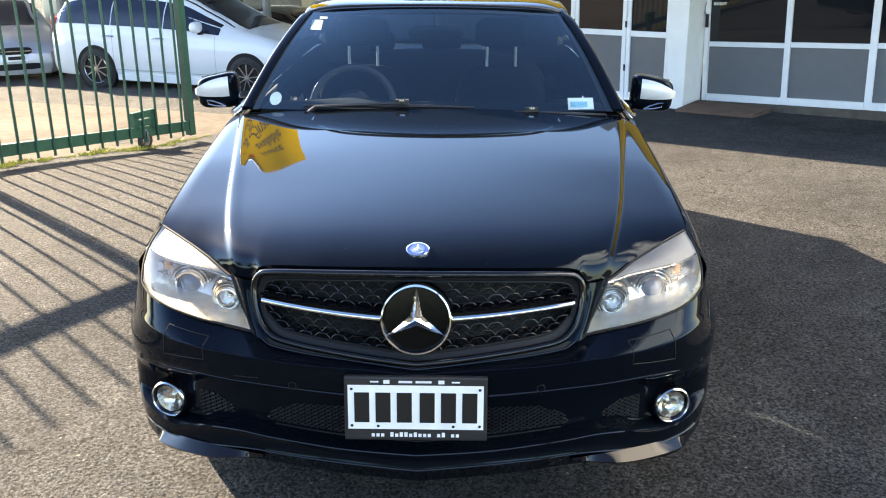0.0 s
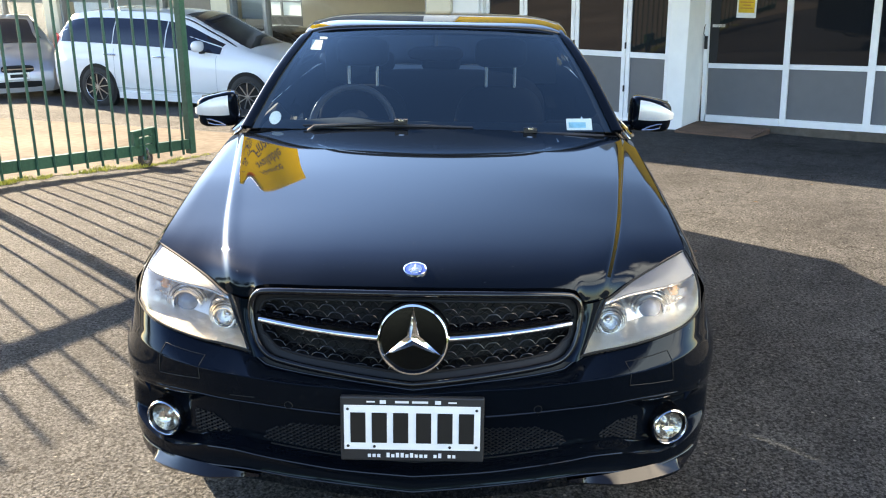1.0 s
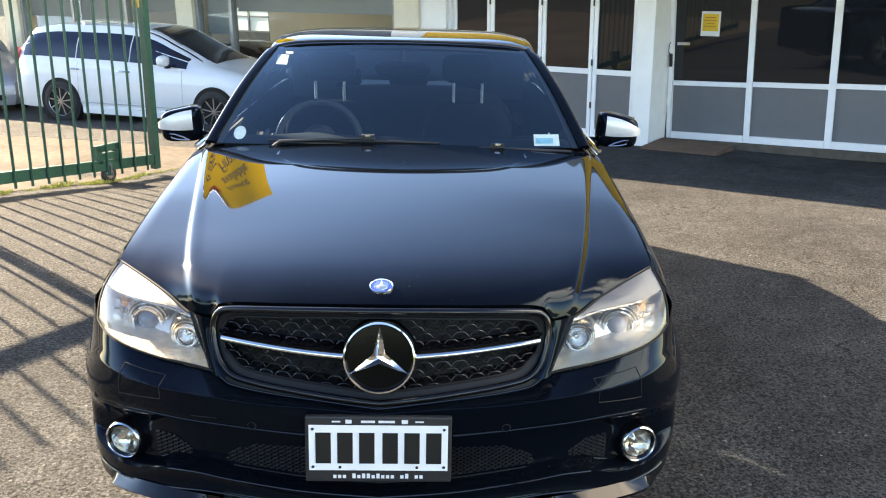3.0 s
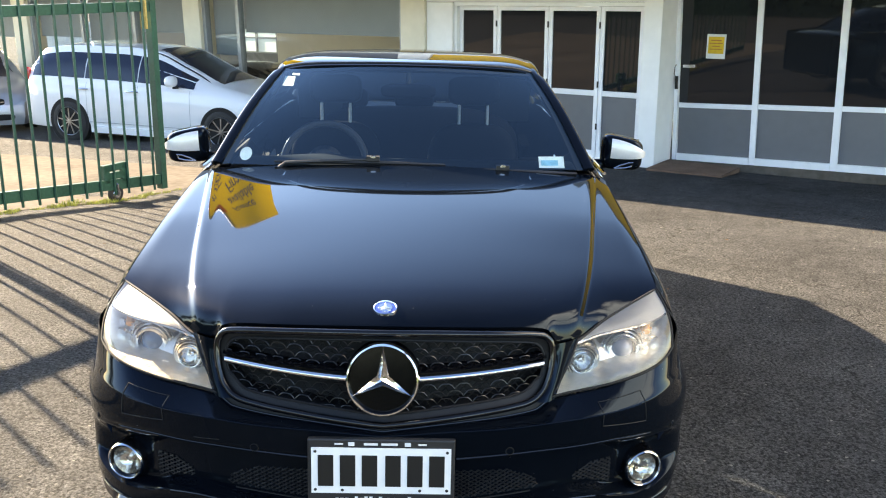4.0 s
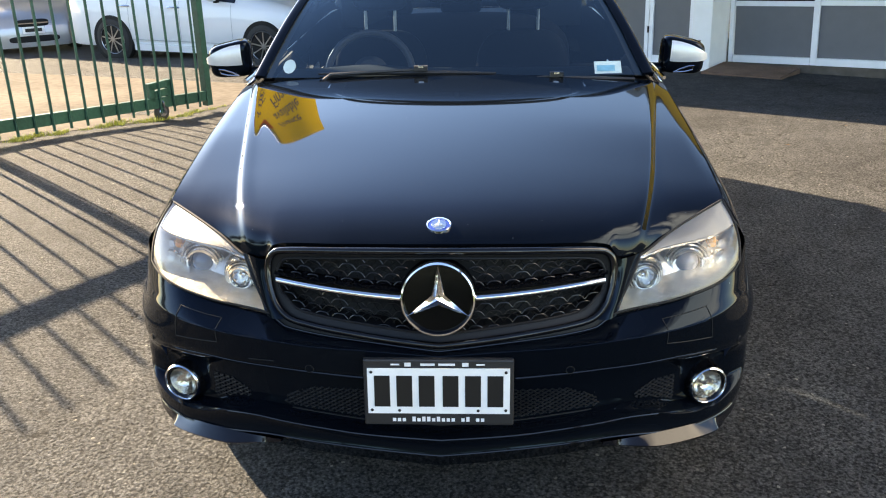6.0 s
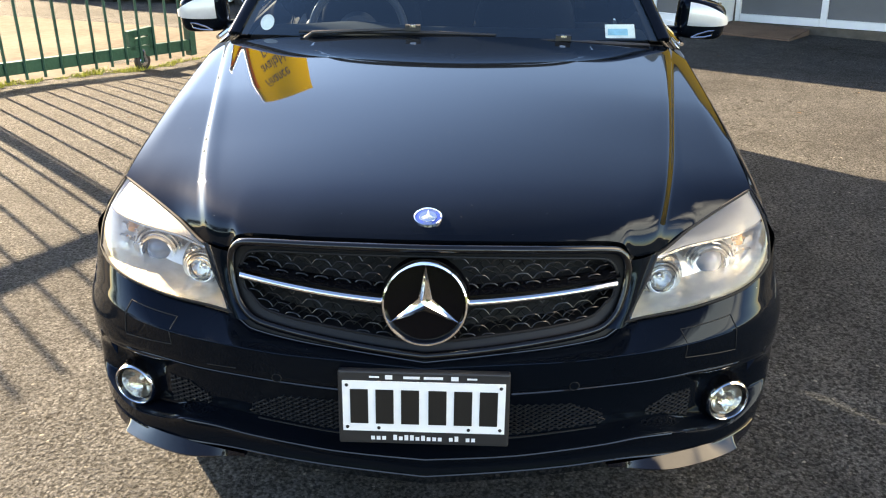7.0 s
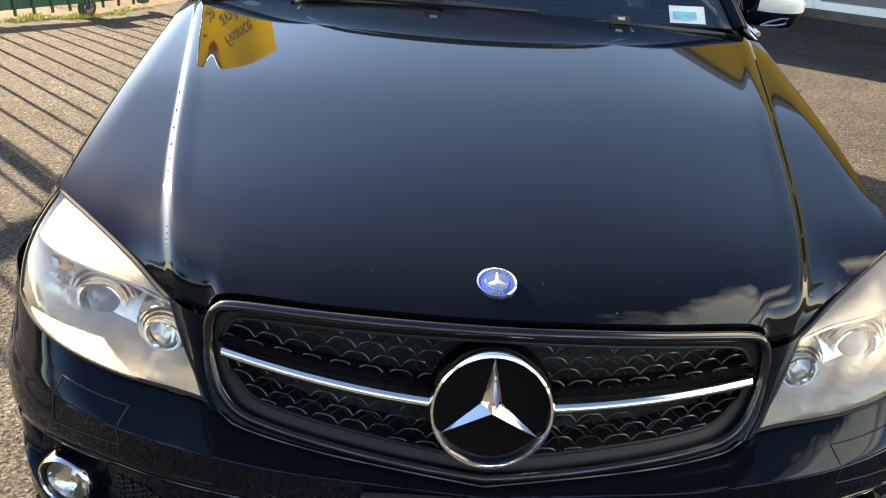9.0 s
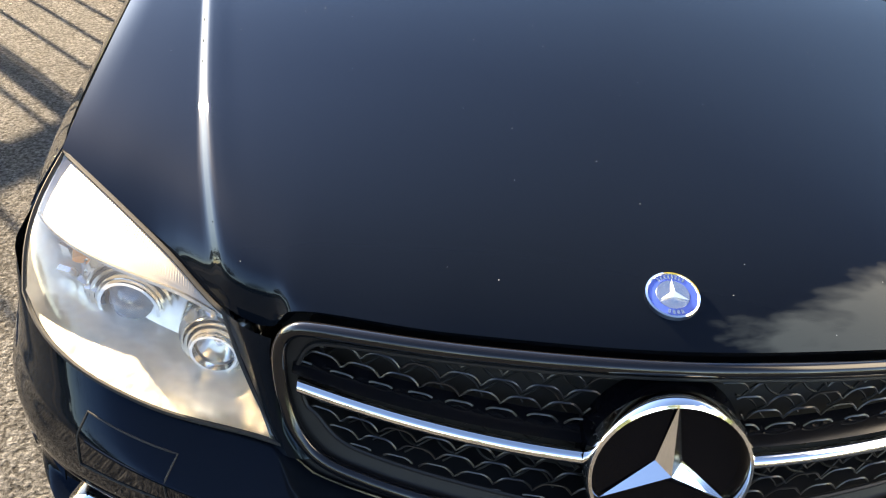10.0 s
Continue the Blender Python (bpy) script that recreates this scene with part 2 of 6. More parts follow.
    broken = ramp(patch.outputs["Fac"], 0.46, 0.54, (0, 0, 0), (1, 1, 1))
    where = mix("MULTIPLY", 1.0, line.outputs["Color"], broken.outputs["Color"])
    tar = n.new("ShaderNodeRGB")
    tar.outputs[0].default_value = (0.016, 0.015, 0.014, 1)
    c = mix("MIX", where, c, tar.outputs[0])
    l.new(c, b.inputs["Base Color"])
    h = n.new("ShaderNodeMath")
    h.operation = "ADD"
    l.new(stones.outputs["Distance"], h.inputs[0])
    l.new(grit.outputs["Fac"], h.inputs[1])
    bp = n.new("ShaderNodeBump")
    bp.inputs["Strength"].default_value, bp.inputs["Distance"].default_value, bp.invert = 1.0, 0.018, True
    deep = n.new("ShaderNodeMath")
    deep.operation, deep.inputs[1].default_value = "MULTIPLY_ADD", -4.5
    l.new(pits.outputs["Fac"], deep.inputs[0])
    l.new(h.outputs[0], deep.inputs[2])
    l.new(deep.outputs[0], bp.inputs["Height"])
    l.new(bp.outputs["Normal"], b.inputs["Normal"])
    return m


ASPHALT = asphalt_material()
CONCRETE = material("concrete", (0.112, 0.095, 0.078), 0.95, scale=12, vary=0.3, bump=0.3, spec=0.03)
WALL_WHITE = material("white_wall", (0.86, 0.85, 0.82), 0.7, scale=6, vary=0.05, bump=0.08, bump_scale=60)
WALL_CREAM = material("cream_wall", (0.72, 0.66, 0.52), 0.75, scale=6, vary=0.06, bump=0.08, bump_scale=60)
FRAME_WHITE = material("white_frame", (0.88, 0.88, 0.88), 0.35, scale=10, vary=0.04)
PANEL_GREY = material("grey_panel", (0.145, 0.147, 0.152), 0.5, scale=8, vary=0.06)
DARK_GLASS = material("dark_glass", (0.010, 0.012, 0.015), 0.03, spec=0.5)
GREEN = material("green_paint", (0.018, 0.075, 0.05), 0.4, scale=40, vary=0.3)
WHITE_PAINT = material("white_car_paint", (0.80, 0.80, 0.80), 0.3, coat=1.0)
SILVER_PAINT = material("silver_car_paint", (0.42, 0.42, 0.43), 0.3, 0.5, coat=1.0)
PAPER_NOTICE = material("notice_paper", (0.78, 0.76, 0.70), 0.7, scale=40, vary=0.06)
NOTICE_INK = material("notice_ink", (0.45, 0.12, 0.03), 0.7)
MAT_BROWN = material("mat_brown", (0.13, 0.075, 0.05), 0.9, scale=60, vary=0.3, bump=0.4)
STEEL_GREY = material("grey_steel", (0.30, 0.32, 0.33), 0.45, 0.3, scale=20, vary=0.1)
FENCE_STEEL = material("fence_steel", (0.62, 0.64, 0.64), 0.45, 0.2, scale=4, vary=0.1)
BLIND = material("blind_grey", (0.34, 0.345, 0.34), 0.8, scale=60, vary=0.06)
WINDOW_GLASS = glass_material("window_glass", (0.80, 0.86, 0.86))
TINT_BLUE = material("tinted_pane", (0.010, 0.014, 0.026), 0.05, spec=0.6)
ALLOY_BRIGHT = material("bright_alloy", (0.55, 0.56, 0.58), 0.28, 1.0)
RED_LAMP = material("red_lens", (0.45, 0.02, 0.02), 0.2, coat=1.0)
LAMP_GREY = material("lamp_clear", (0.55, 0.57, 0.60), 0.15, 0.4, coat=1.0)
DARK_PAINT = material("dark_car_paint", (0.02, 0.02, 0.022), 0.3, coat=1.0)
GRASS = material("dry_grass", (0.20, 0.26, 0.03), 0.8, scale=20, vary=0.4, second=(0.48, 0.48, 0.09))
BARK = material("bark", (0.09, 0.07, 0.05), 0.9, scale=20, vary=0.3, bump=0.5)
LEAF = material("leaf", (0.035, 0.055, 0.02), 0.7, scale=3, vary=0.5)
def fabric_material(name, colour):
    """Thin printed fabric that lets the sun through from behind."""
    m = bpy.data.materials.new(name)
    m.use_nodes = True
    n, l = m.node_tree.nodes, m.node_tree.links
    n.remove(n["Principled BSDF"])
    d, t, mx = n.new("ShaderNodeBsdfDiffuse"), n.new("ShaderNodeBsdfTranslucent"), n.new("ShaderNodeMixShader")
    d.inputs["Color"].default_value = t.inputs["Color"].default_value = (*colour, 1)
    mx.inputs["Fac"].default_value = 0.62
    l.new(d.outputs[0], mx.inputs[1])
    l.new(t.outputs[0], mx.inputs[2])
    l.new(mx.outputs[0], n["Material Output"].inputs["Surface"])
    return m


YELLOW_FABRIC = fabric_material("yellow_fabric", (0.90, 0.55, 0.02))
FROSTED = fabric_material("frosted_pane", (0.86, 0.90, 0.88))
FASCIA = material("yellow_fascia", (0.80, 0.44, 0.02), 0.5, scale=5, vary=0.06)


# ---- helpers of this scene ----
def gz(x, y):
    """The ground's height: level round the car, falling gently towards the building."""
    s = min(y, 16.0) - 2.2
    return (-0.0325 * (s + math.sqrt(s * s + 0.4)) if y > -6 else 0.0) + 0.025 * max(-12.0, min(0.0, x)) * smooth01((y - 4.5) / 5) - 0.085 * math.exp(-((x + 2.95) / 1.7) ** 2 - ((y - 6.7) / 1.5) ** 2)


def mesh_of(bm, name, smooth=True):
    bmesh.ops.recalc_face_normals(bm, faces=bm.faces[:])
    me = bpy.data.meshes.new(name)
    bm.to_mesh(me)
    bm.free()
    if smooth:
        me.shade_smooth()
        me.set_sharp_from_angle(angle=radians(38))
    return me


def part(name, bm, mat, parent=None, label="", smooth=True):
    me = mesh_of(bm, name, smooth)
    for x in (mat if isinstance(mat, (list, tuple)) else [mat]):
        me.materials.append(x)
    ob = new(name, me)
    if parent:
        ob.parent = parent
    if label:
        ob["label"] = label
    return ob


def facing(ob, d):
    """Turn a sheet's faces so that they look along d."""
    me = ob.data
    total = Vector((0, 0, 0))
    for p in me.polygons:
        total += p.normal * p.area
    if total.dot(Vector(d)) < 0:
        me.flip_normals()
    return ob


def thing(name, label, category, m=None, group="", kind=""):
    ob = new(name)
    ob.empty_display_size = 0.1
    if m:
        ob.matrix_world = m
    return tagged(ob, label, category, group, kind)


def thick(ob, t, offset=-1.0):
    """Give a sheet its thickness; its free edges stay crisp."""
    me = ob.data
    seen = collections.Counter(k for p in me.polygons for k in p.edge_keys)
    flags = [seen[tuple(sorted(e.vertices))] < 2 or e.use_edge_sharp for e in me.edges]
    at = me.attributes.get("sharp_edge") or me.attributes.new("sharp_edge", "BOOLEAN", "EDGE")
    at.data.foreach_set("value", flags)
    md = ob.modifiers.new("thickness", "SOLIDIFY")
    md.thickness, md.offset = t, offset
    return ob


def bevel(ob, w, seg=2):
    md = ob.modifiers.new("edges", "BEVEL")
    md.width, md.segments, md.limit_method = w, seg, "ANGLE"
    return ob


def lerp(a, b, t):
    return a + (b - a) * t


def smooth01(t):
    t = max(0.0, min(1.0, t))
    return t * t * (3 - 2 * t)


def curve(pairs):
    """A smooth function through (x, y) pairs (monotone cubic)."""
    xs = [p[0] for p in pairs]
    ys = [p[1] for p in pairs]
    n = len(xs)
    d = [(ys[i + 1] - ys[i]) / (xs[i + 1] - xs[i]) for i in range(n - 1)]
    m = [d[0]] + [0 if d[i - 1] * d[i] <= 0 else 2 * d[i - 1] * d[i] / (d[i - 1] + d[i]) for i in range(1, n - 1)] + [d[-1]]

    def f(x):
        if x <= xs[0]:
            return ys[0]
        if x >= xs[-1]:
            return ys[-1]
        i = max(k for k in range(n - 1) if xs[k] <= x)
        h = xs[i + 1] - xs[i]
        t = (x - xs[i]) / h
        return ((1 + 2 * t) * (1 - t) ** 2 * ys[i] + t * (1 - t) ** 2 * h * m[i] + t * t * (3 - 2 * t) * ys[i + 1] + t * t * (t - 1) * h * m[i + 1])
    return f


def grid(fn, us, vs, bm=None, flip=False):
    """A sheet: fn(u, v) at every u and v."""
    bm = bm or bmesh.new()
    rows = [[bm.verts.new(fn(u, v)) for u in us] for v in vs]
    for a, b in zip(rows, rows[1:]):
        for i in range(len(us) - 1):
            q = (a[i], a[i + 1], b[i + 1], b[i])
            bm.faces.new(q[::-1] if flip else q)
    return bm


def steps(a, b, n):
    return [a + (b - a) * i / n for i in range(n + 1)]


def box(bm, x0, y0, z0, x1, y1, z1, m=None):
    r = bmesh.ops.create_cube(bm, size=1)
    mm = Matrix.Translation(((x0 + x1) / 2, (y0 + y1) / 2, (z0 + z1) / 2)) @ Matrix.Diagonal((abs(x1 - x0), abs(y1 - y0), abs(z1 - z0), 1))
    bmesh.ops.transform(bm, matrix=(m or Matrix()) @ mm, verts=r["verts"])
    return bm


def boxed(*a, m=None):
    return box(bmesh.new(), *a, m=m)


def tube(points, r, seg=10, bm=None, closed=False):
    """A round bar along points; r is one radius or a function of 0..1."""
    bm = bm or bmesh.new()
    pts = [Vector(p) for p in points]
    n = len(pts)
    rings = []
    up = None
    for i, p in enumerate(pts):
        if closed:
            d = (pts[(i + 1) % n] - pts[i - 1]).normalized()
        else:
            d = (pts[min(i + 1, n - 1)] - pts[max(i - 1, 0)]).normalized()
        if up is None:
            up = Vector((0, 0, 1)) if abs(d.z) < 0.9 else Vector((1, 0, 0))
        side = d.cross(up).normalized()
        up = side.cross(d).normalized()
        rr = r(i / max(1, n - 1)) if callable(r) else r
        rings.append([bm.verts.new(p + (side * math.cos(2 * math.pi * k / seg) + up * math.sin(2 * math.pi * k / seg)) * rr) for k in range(seg)])
    pairs = list(zip(rings, rings[1:])) + ([(rings[-1], rings[0])] if closed else [])
    for a, b in pairs:
        for k in range(seg):
            bm.faces.new((a[k], a[(k + 1) % seg], b[(k + 1) % seg], b[k]))
    if not closed:
        bm.faces.new(rings[0][::-1])
        bm.faces.new(rings[-1])
    return bm


def turned(profile, seg=32, m=None, bm=None, arc=2 * math.pi):
    """A lathe: (radius, height) pairs turned about z, then moved by m."""
    bm = bm or bmesh.new()
    m = m or Matrix()
    rings = []
    for r, h in profile:
        if r < 1e-6:
            rings.append([bm.verts.new(m @ Vector((0, 0, h)))])
        else:
            rings.append([bm.verts.new(m @ Vector((r * math.cos(2 * math.pi * k / seg), r * math.sin(2 * math.pi * k / seg), h))) for k in range(seg)])
    for a, b in zip(rings, rings[1:]):
        for k in range(seg):
            j = (k + 1) % seg
            if len(a) == 1 and len(b) == 1:
                continue
            if len(a) == 1:
                bm.faces.new((a[0], b[k], b[j]))
            elif len(b) == 1:
                bm.faces.new((a[k], a[j], b[0]))
            else:
                bm.faces.new((a[k], a[j], b[j], b[k]))
    return bm


def outline(points, depth, m=None, bm=None):
    """A flat shape given by (x, y) points, drawn out by depth along z, then moved by m."""
    bm = bm or bmesh.new()
    m = m or Matrix()
    a = [bm.verts.new(m @ Vector((x, y, 0))) for x, y in points]
    b = [bm.verts.new(m @ Vector((x, y, depth))) for x, y in points]
    bm.faces.new(a[::-1])
    bm.faces.new(b)
    for i in range(len(a)):
        j = (i + 1) % len(a)
        bm.faces.new((a[i], a[j], b[j], b[i]))
    return bm

# ---- ground ----
def ground_sheet():
    xs = sorted({-2000, -400, -120, -50, -25, *[x * 1.0 for x in range(-16, 16)], 25, 50, 120, 400, 2000})
    ys = sorted({-2000, -400, -120, -50, -25, *[y * 0.5 for y in range(-24, 34)], 20, 26, 34, 60, 140, 400, 2000})
    return grid(lambda x, y: (x, y, gz(x, y)), xs, ys)


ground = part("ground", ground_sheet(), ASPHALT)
tagged(ground, "weathered grey asphalt forecourt with loose grit and tyre wear", "ground", kind="structure")

GATE_END, GATE_DIR = Vector((-2.77, 6.84)), Vector((0.431, 0.902))


def gate_at(s, off=0.0):
    """A point in plan s metres along the gate's line (0 at its free end), off metres behind it."""
    return GATE_END + GATE_DIR * s + Vector((-0.902, 0.431)) * off


apron = part("concrete_apron", grid(lambda s, d: (lambda p: Vector((p.x, p.y, gz(p.x, p.y) + 0.006)))(gate_at(s, 0.08 + d)), steps(-9, 1.6, 30), steps(0, 9, 24)), CONCRETE)
tagged(apron, "pale worn concrete driveway behind the gate", "pavement", kind="structure")

# ---- the building: one long front, turned away from the car ----
FACADE = Matrix.Translation((2.55, 9.2, -0.46)) @ pose(0, 0, 0, 0, -1.5, 0) @ pose(0, 0, 0, 0, 0, -35)


def place(ob):
    ob.matrix_world = FACADE
    return ob


def wall_piece(name, a, mat=WALL_WHITE, label="", category="wall"):
    return tagged(place(bevel(part(name, boxed(*a), mat, smooth=False), 0.008)), label, category, kind="structure")


wall_piece("wall_over_doors", (-3.30, 0.0, 2.04, 0.05, 0.25, 2.95), label="white rendered wall above folding doors")
wall_piece("column_1", (0.05, -0.06, -0.5, 0.29, 0.50, 2.95), label="white rendered column between two glazed doors")
wall_piece("wall_pier", (-3.30, 0.0, -0.9, -2.844, 0.25, 2.036), label="white rendered wall beside folding doors")
wall_piece("column_2", (-3.74, -0.05, -0.9, -3.304, 0.35, 2.95), WALL_CREAM, "cream painted column at the show window")
wall_piece("column_3", (-8.66, -0.05, -1.2, -8.22, 0.35, 2.95), WALL_CREAM, "cream painted column between show windows")
wall_piece("column_4", (-14.3, -0.05, -1.6, -13.75, 0.35, 2.95), WALL_CREAM, "cream painted column between show windows")
wall_piece("wall_over_shop", (0.294, 0.35, 2.80, 9.0, 0.6, 2.95), label="white wall above the shop front")
wall_piece("wall_over_windows", (-18.0, 0.05, 2.80, -3.744, 0.3, 2.95), WALL_CREAM, "cream wall above show windows")
# unseen upper wall, its height and dark grey set for the car roof to mirror
wall_piece("added_upper_wall", (-18.0, 0.0, 2.954, -3.75, 0.25, 4.58), ADDED_WALL, "unseen dark grey upper wall, added to darken the car roof's reflection")
wall_piece("column_head", (-3.746, -0.05, 2.954, -3.124, 0.25, 4.58), label="white column head between the added dark wall and a yellow fascia")
wall_piece("wall_fascia", (-3.12, 0.0, 2.954, 9.0, 0.25, 4.58), FASCIA, "plain yellow painted fascia over the shop front")
wall_piece("roof_slab", (-18.0, -0.1, 4.584, 9.0, 5.12, 4.66), STEEL_GREY, label="flat grey roof with a thin edge")
wall_piece("wall_back_right", (0.0, 5.0, -0.9, 9.0, 5.1, 4.58), label="plain back wall")
wall_piece("wall_inner", (-3.2, 0.6, -0.9, -3.0, 5.0, 4.58), label="plain inner wall")
wall_piece("floor_inside", (-18.0, 0.21, -1.2, 9.0, 8.2, -0.62), CONCRETE, "plain shop floor", "floor")
# added above the view; its overhang is set by the shadow edge on the asphalt
canopy = wall_piece("canopy", (-18.0, -1.68, 2.45, 9.0, -0.064, 2.56), label="white flat canopy, unseen, added to cast the forecourt's shadow edge", category="canopy")


# folding doors: four leaves, each two panes
def leaf(x0, x1, z0, z1, y, rail, name="folding_door", st=0.055, label="white framed folding door with dark glass over a grey panel", low=PANEL_GREY, group="folding doors", bot=0.09):
    d = thing(name, label, "door", FACADE, group, "structure")
    fr = 0.045
    for a in ((x0, z0, x0 + st, z1), (x1 - st, z0, x1, z1)):
        bevel(part("stile", boxed(a[0], y, a[1], a[2], y + fr, a[3]), FRAME_WHITE, d, smooth=False), 0.004)
    for za, zb in ((z0, z0 + bot), (rail - 0.035, rail + 0.035), (z1 - st, z1)):
        bevel(part("rail", boxed(x0 + st, y + 0.002, za, x1 - st, y + fr - 0.002, zb), FRAME_WHITE, d, smooth=False), 0.004)
    part("panel", boxed(x0 + st, y + 0.022, z0 + bot, x1 - st, y + 0.032, rail - 0.035), low, d, smooth=False)
    part("pane", boxed(x0 + st, y + 0.022, rail + 0.035, x1 - st, y + 0.030, z1 - st), DARK_GLASS, d, smooth=False)
    return d


edges = (-2.79, -2.165, -1.355, -0.60, 0.0)
for a, b in zip(edges, edges[1:]):
    d = leaf(a + 0.004, b - 0.004, 0.04, 1.98, 0.10, 0.885)
    for z in (0.45, 1.0, 1.75):
        part("hinge", boxed(b - 0.014, 0.088, z - 0.04, b + 0.006, 0.101, z + 0.04), INK, d, smooth=False)
frame_1 = thing("door_frame", "white painted frame round the folding doors", "door frame", FACADE, kind="structure")
for a in ((-2.84, 0.04, 1.985, 0.05, 0.20, 2.036), (-2.84, 0.04, -0.3, -2.795, 0.20, 1.982), (0.004, 0.04, -0.3, 0.048, 0.20, 1.982), (-2.794, 0.06, -0.28, 0.0, 0.18, 0.034)):
    bevel(part("frame_bar", boxed(*a), FRAME_WHITE, frame_1, smooth=False), 0.004)

# shop front, set back behind the column, on ground that rises to one side
SHOP = FACADE @ Matrix.Translation((0.36, 0, 0.06)) @ pose(0, 0, 0, 0, -1.7, 0) @ Matrix.Translation((-0.36, 0, -0.06))
front = thing("shop_front", "white framed shop front with dark glass over grey panels", "shop front", SHOP, kind="structure")
Y = 0.45
for x, w in ((0.36, 0.05), (1.36, 0.07), (2.31, 0.08), (3.28, 0.07), (4.30, 0.08), (5.3, 0.07), (6.3, 0.07)):
    bevel(part("mullion", boxed(x - w / 2, Y - 0.02, 0.059, x + w / 2, Y + 0.06, 2.80), FRAME_WHITE, front, smooth=False), 0.005)
xs = (0.36, 1.36, 2.31, 3.28, 4.30, 5.3, 6.3)
for i, (a, b) in enumerate(zip(xs, xs[1:])):
    rail = 0.765 + 0.012 * min(i, 3)
    bevel(part("rail", boxed(a + 0.037, Y - 0.012, rail - 0.03, b - 0.037, Y + 0.05, rail + 0.03), FRAME_WHITE, front, smooth=False), 0.004)
    bevel(part("sill", boxed(a + 0.037, Y - 0.03, 0.06, b - 0.037, Y + 0.06, 0.145), FRAME_WHITE, front, smooth=False), 0.004)
    part("panel", boxed(a + 0.036, Y + 0.012, 0.145, b - 0.036, Y + 0.022, rail - 0.03), PANEL_GREY, front, smooth=False)
    part("pane", boxed(a + 0.036, Y + 0.012, rail + 0.03, b - 0.036, Y + 0.020, 2.80), DARK_GLASS, front, smooth=False)
bevel(part("track", boxed(0.30, Y - 0.06, -0.05, 6.4, Y + 0.07, 0.058), CONCRETE, front, smooth=False), 0.006)
lock = part("lock_case", boxed(0.350, Y - 0.045, 0.97, 0.385, Y - 0.021, 1.13), INK, front, "black lock case", smooth=False)
part("pull_handle", tube([(0.345, Y - 0.03, 1.13), (0.345, Y - 0.07, 1.16), (0.352, Y - 0.07, 1.24), (0.352, Y - 0.03, 1.27)], 0.008, 8), SATIN, lock)
bevel(part("letter_slot", boxed(0.43, Y + 0.0, 1.235, 0.59, Y + 0.012, 1.27), SATIN, front, "brushed metal letter slot", smooth=False), 0.002)
NOTICE = material("notice_print", (0.75, 0.45, 0.02), 0.6, scale=30, vary=0.12)
notice = tagged(place(part("paper_notice", boxed(0.68, Y + 0.004, 1.36, 0.915, Y + 0.0115, 1.655), PAPER_NOTICE, smooth=False)), "yellow printed notice taped inside a white border to glass", "notice")
part("print_panel", boxed(0.70, Y + 0.001, 1.42, 0.895, Y + 0.0038, 1.625), NOTICE, notice, smooth=False)
for k, (w, h) in enumerate(((0.13, 0.012), (0.16, 0.009), (0.10, 0.009), (0.15, 0.009))):
    part("print_bar", boxed(0.797 - w / 2, Y - 0.001, 1.575 - k * 0.035, 0.797 + w / 2, Y + 0.0008, 1.575 - k * 0.035 + h), NOTICE_INK, notice, smooth=False)
mat_ = tagged(place(bevel(part("door_mat", boxed(0.30, -0.32, -0.02, 1.25, 0.36, 0.062), MAT_BROWN, smooth=False), 0.01)), "brown ribbed door mat on the threshold", "door mat")
for k in range(16):
    part("mat_rib", boxed(0.32, -0.30 + k * 0.041, 0.063, 1.23, -0.28 + k * 0.041, 0.070), MAT_BROWN, mat_, smooth=False)

# show windows with grey blinds drawn most of the way down
def show_window(x0, x1, mulls, blinds, label):
    w = thing("show_window", label, "window", FACADE, "show windows", "structure")
    for x in (x0 + 0.03, *mulls, x1 - 0.03):
        bevel(part("window_frame", boxed(x - 0.04, 0.02, -0.9, x + 0.04, 0.14, 2.80), STEEL_GREY, w, smooth=False), 0.005)
    cuts = [x0 + 0.07, *[m for m in mulls], x1 - 0.07]
    for a, b, blind_z in zip(cuts, cuts[1:], blinds):
        g = part("pane", grid(lambda x, z: Vector((x, 0.079, z)), [a + 0.04, b - 0.04], [-0.5, 2.80]), WINDOW_GLASS, w, smooth=False)
        facing(g, (0, -1, 0)).visible_shadow = False
        part("blind", grid(lambda x, z: Vector((x, 0.20 + 0.004 * math.sin(x * 9), z)), steps(a + 0.02, b - 0.02, 14), steps(blind_z, 2.80, 6)), BLIND, w, "grey roller blind")
        part("blind_bar", boxed(a + 0.02, 0.19, blind_z - 0.025, b - 0.02, 0.212, blind_z), STEEL_GREY, w, smooth=False)
    part("window_sill", boxed(x0, -0.02, -1.2, x1, 0.2, -0.5), WALL_CREAM, w, smooth=False)
    return w


show_window(-8.215, -3.75, (-7.33,), (1.15, 1.55), "tall show window with a grey blind half lowered")
show_window(-13.74, -8.67, (-11.9, -10.2), (1.35, 1.30, 1.50), "tall show window with a grey blind behind the parked van")
show_window(-18.0, -14.31, (-16.2,), (1.3, 1.3), "tall show window in shade")
# back of the show room: a low wall, a louvred window and cream partitions in daylight
room = thing("back_wall", "pale back wall of the show room with a bright window", "wall", FACADE, kind="structure")
for a, mt in (((-18, 5.0, -0.9, -13.05, 5.12, 4.58), PANEL_GREY), ((-13.05, 5.0, -0.9, -11.55, 5.12, 0.74), PANEL_GREY), ((-13.05, 5.0, 1.34, -11.55, 5.12, 4.58), PANEL_GREY), ((-11.55, 5.0, -0.9, -3.2, 5.12, 4.58), WALL_CREAM)):
    part("wall_part", boxed(*a), mt, room, smooth=False)
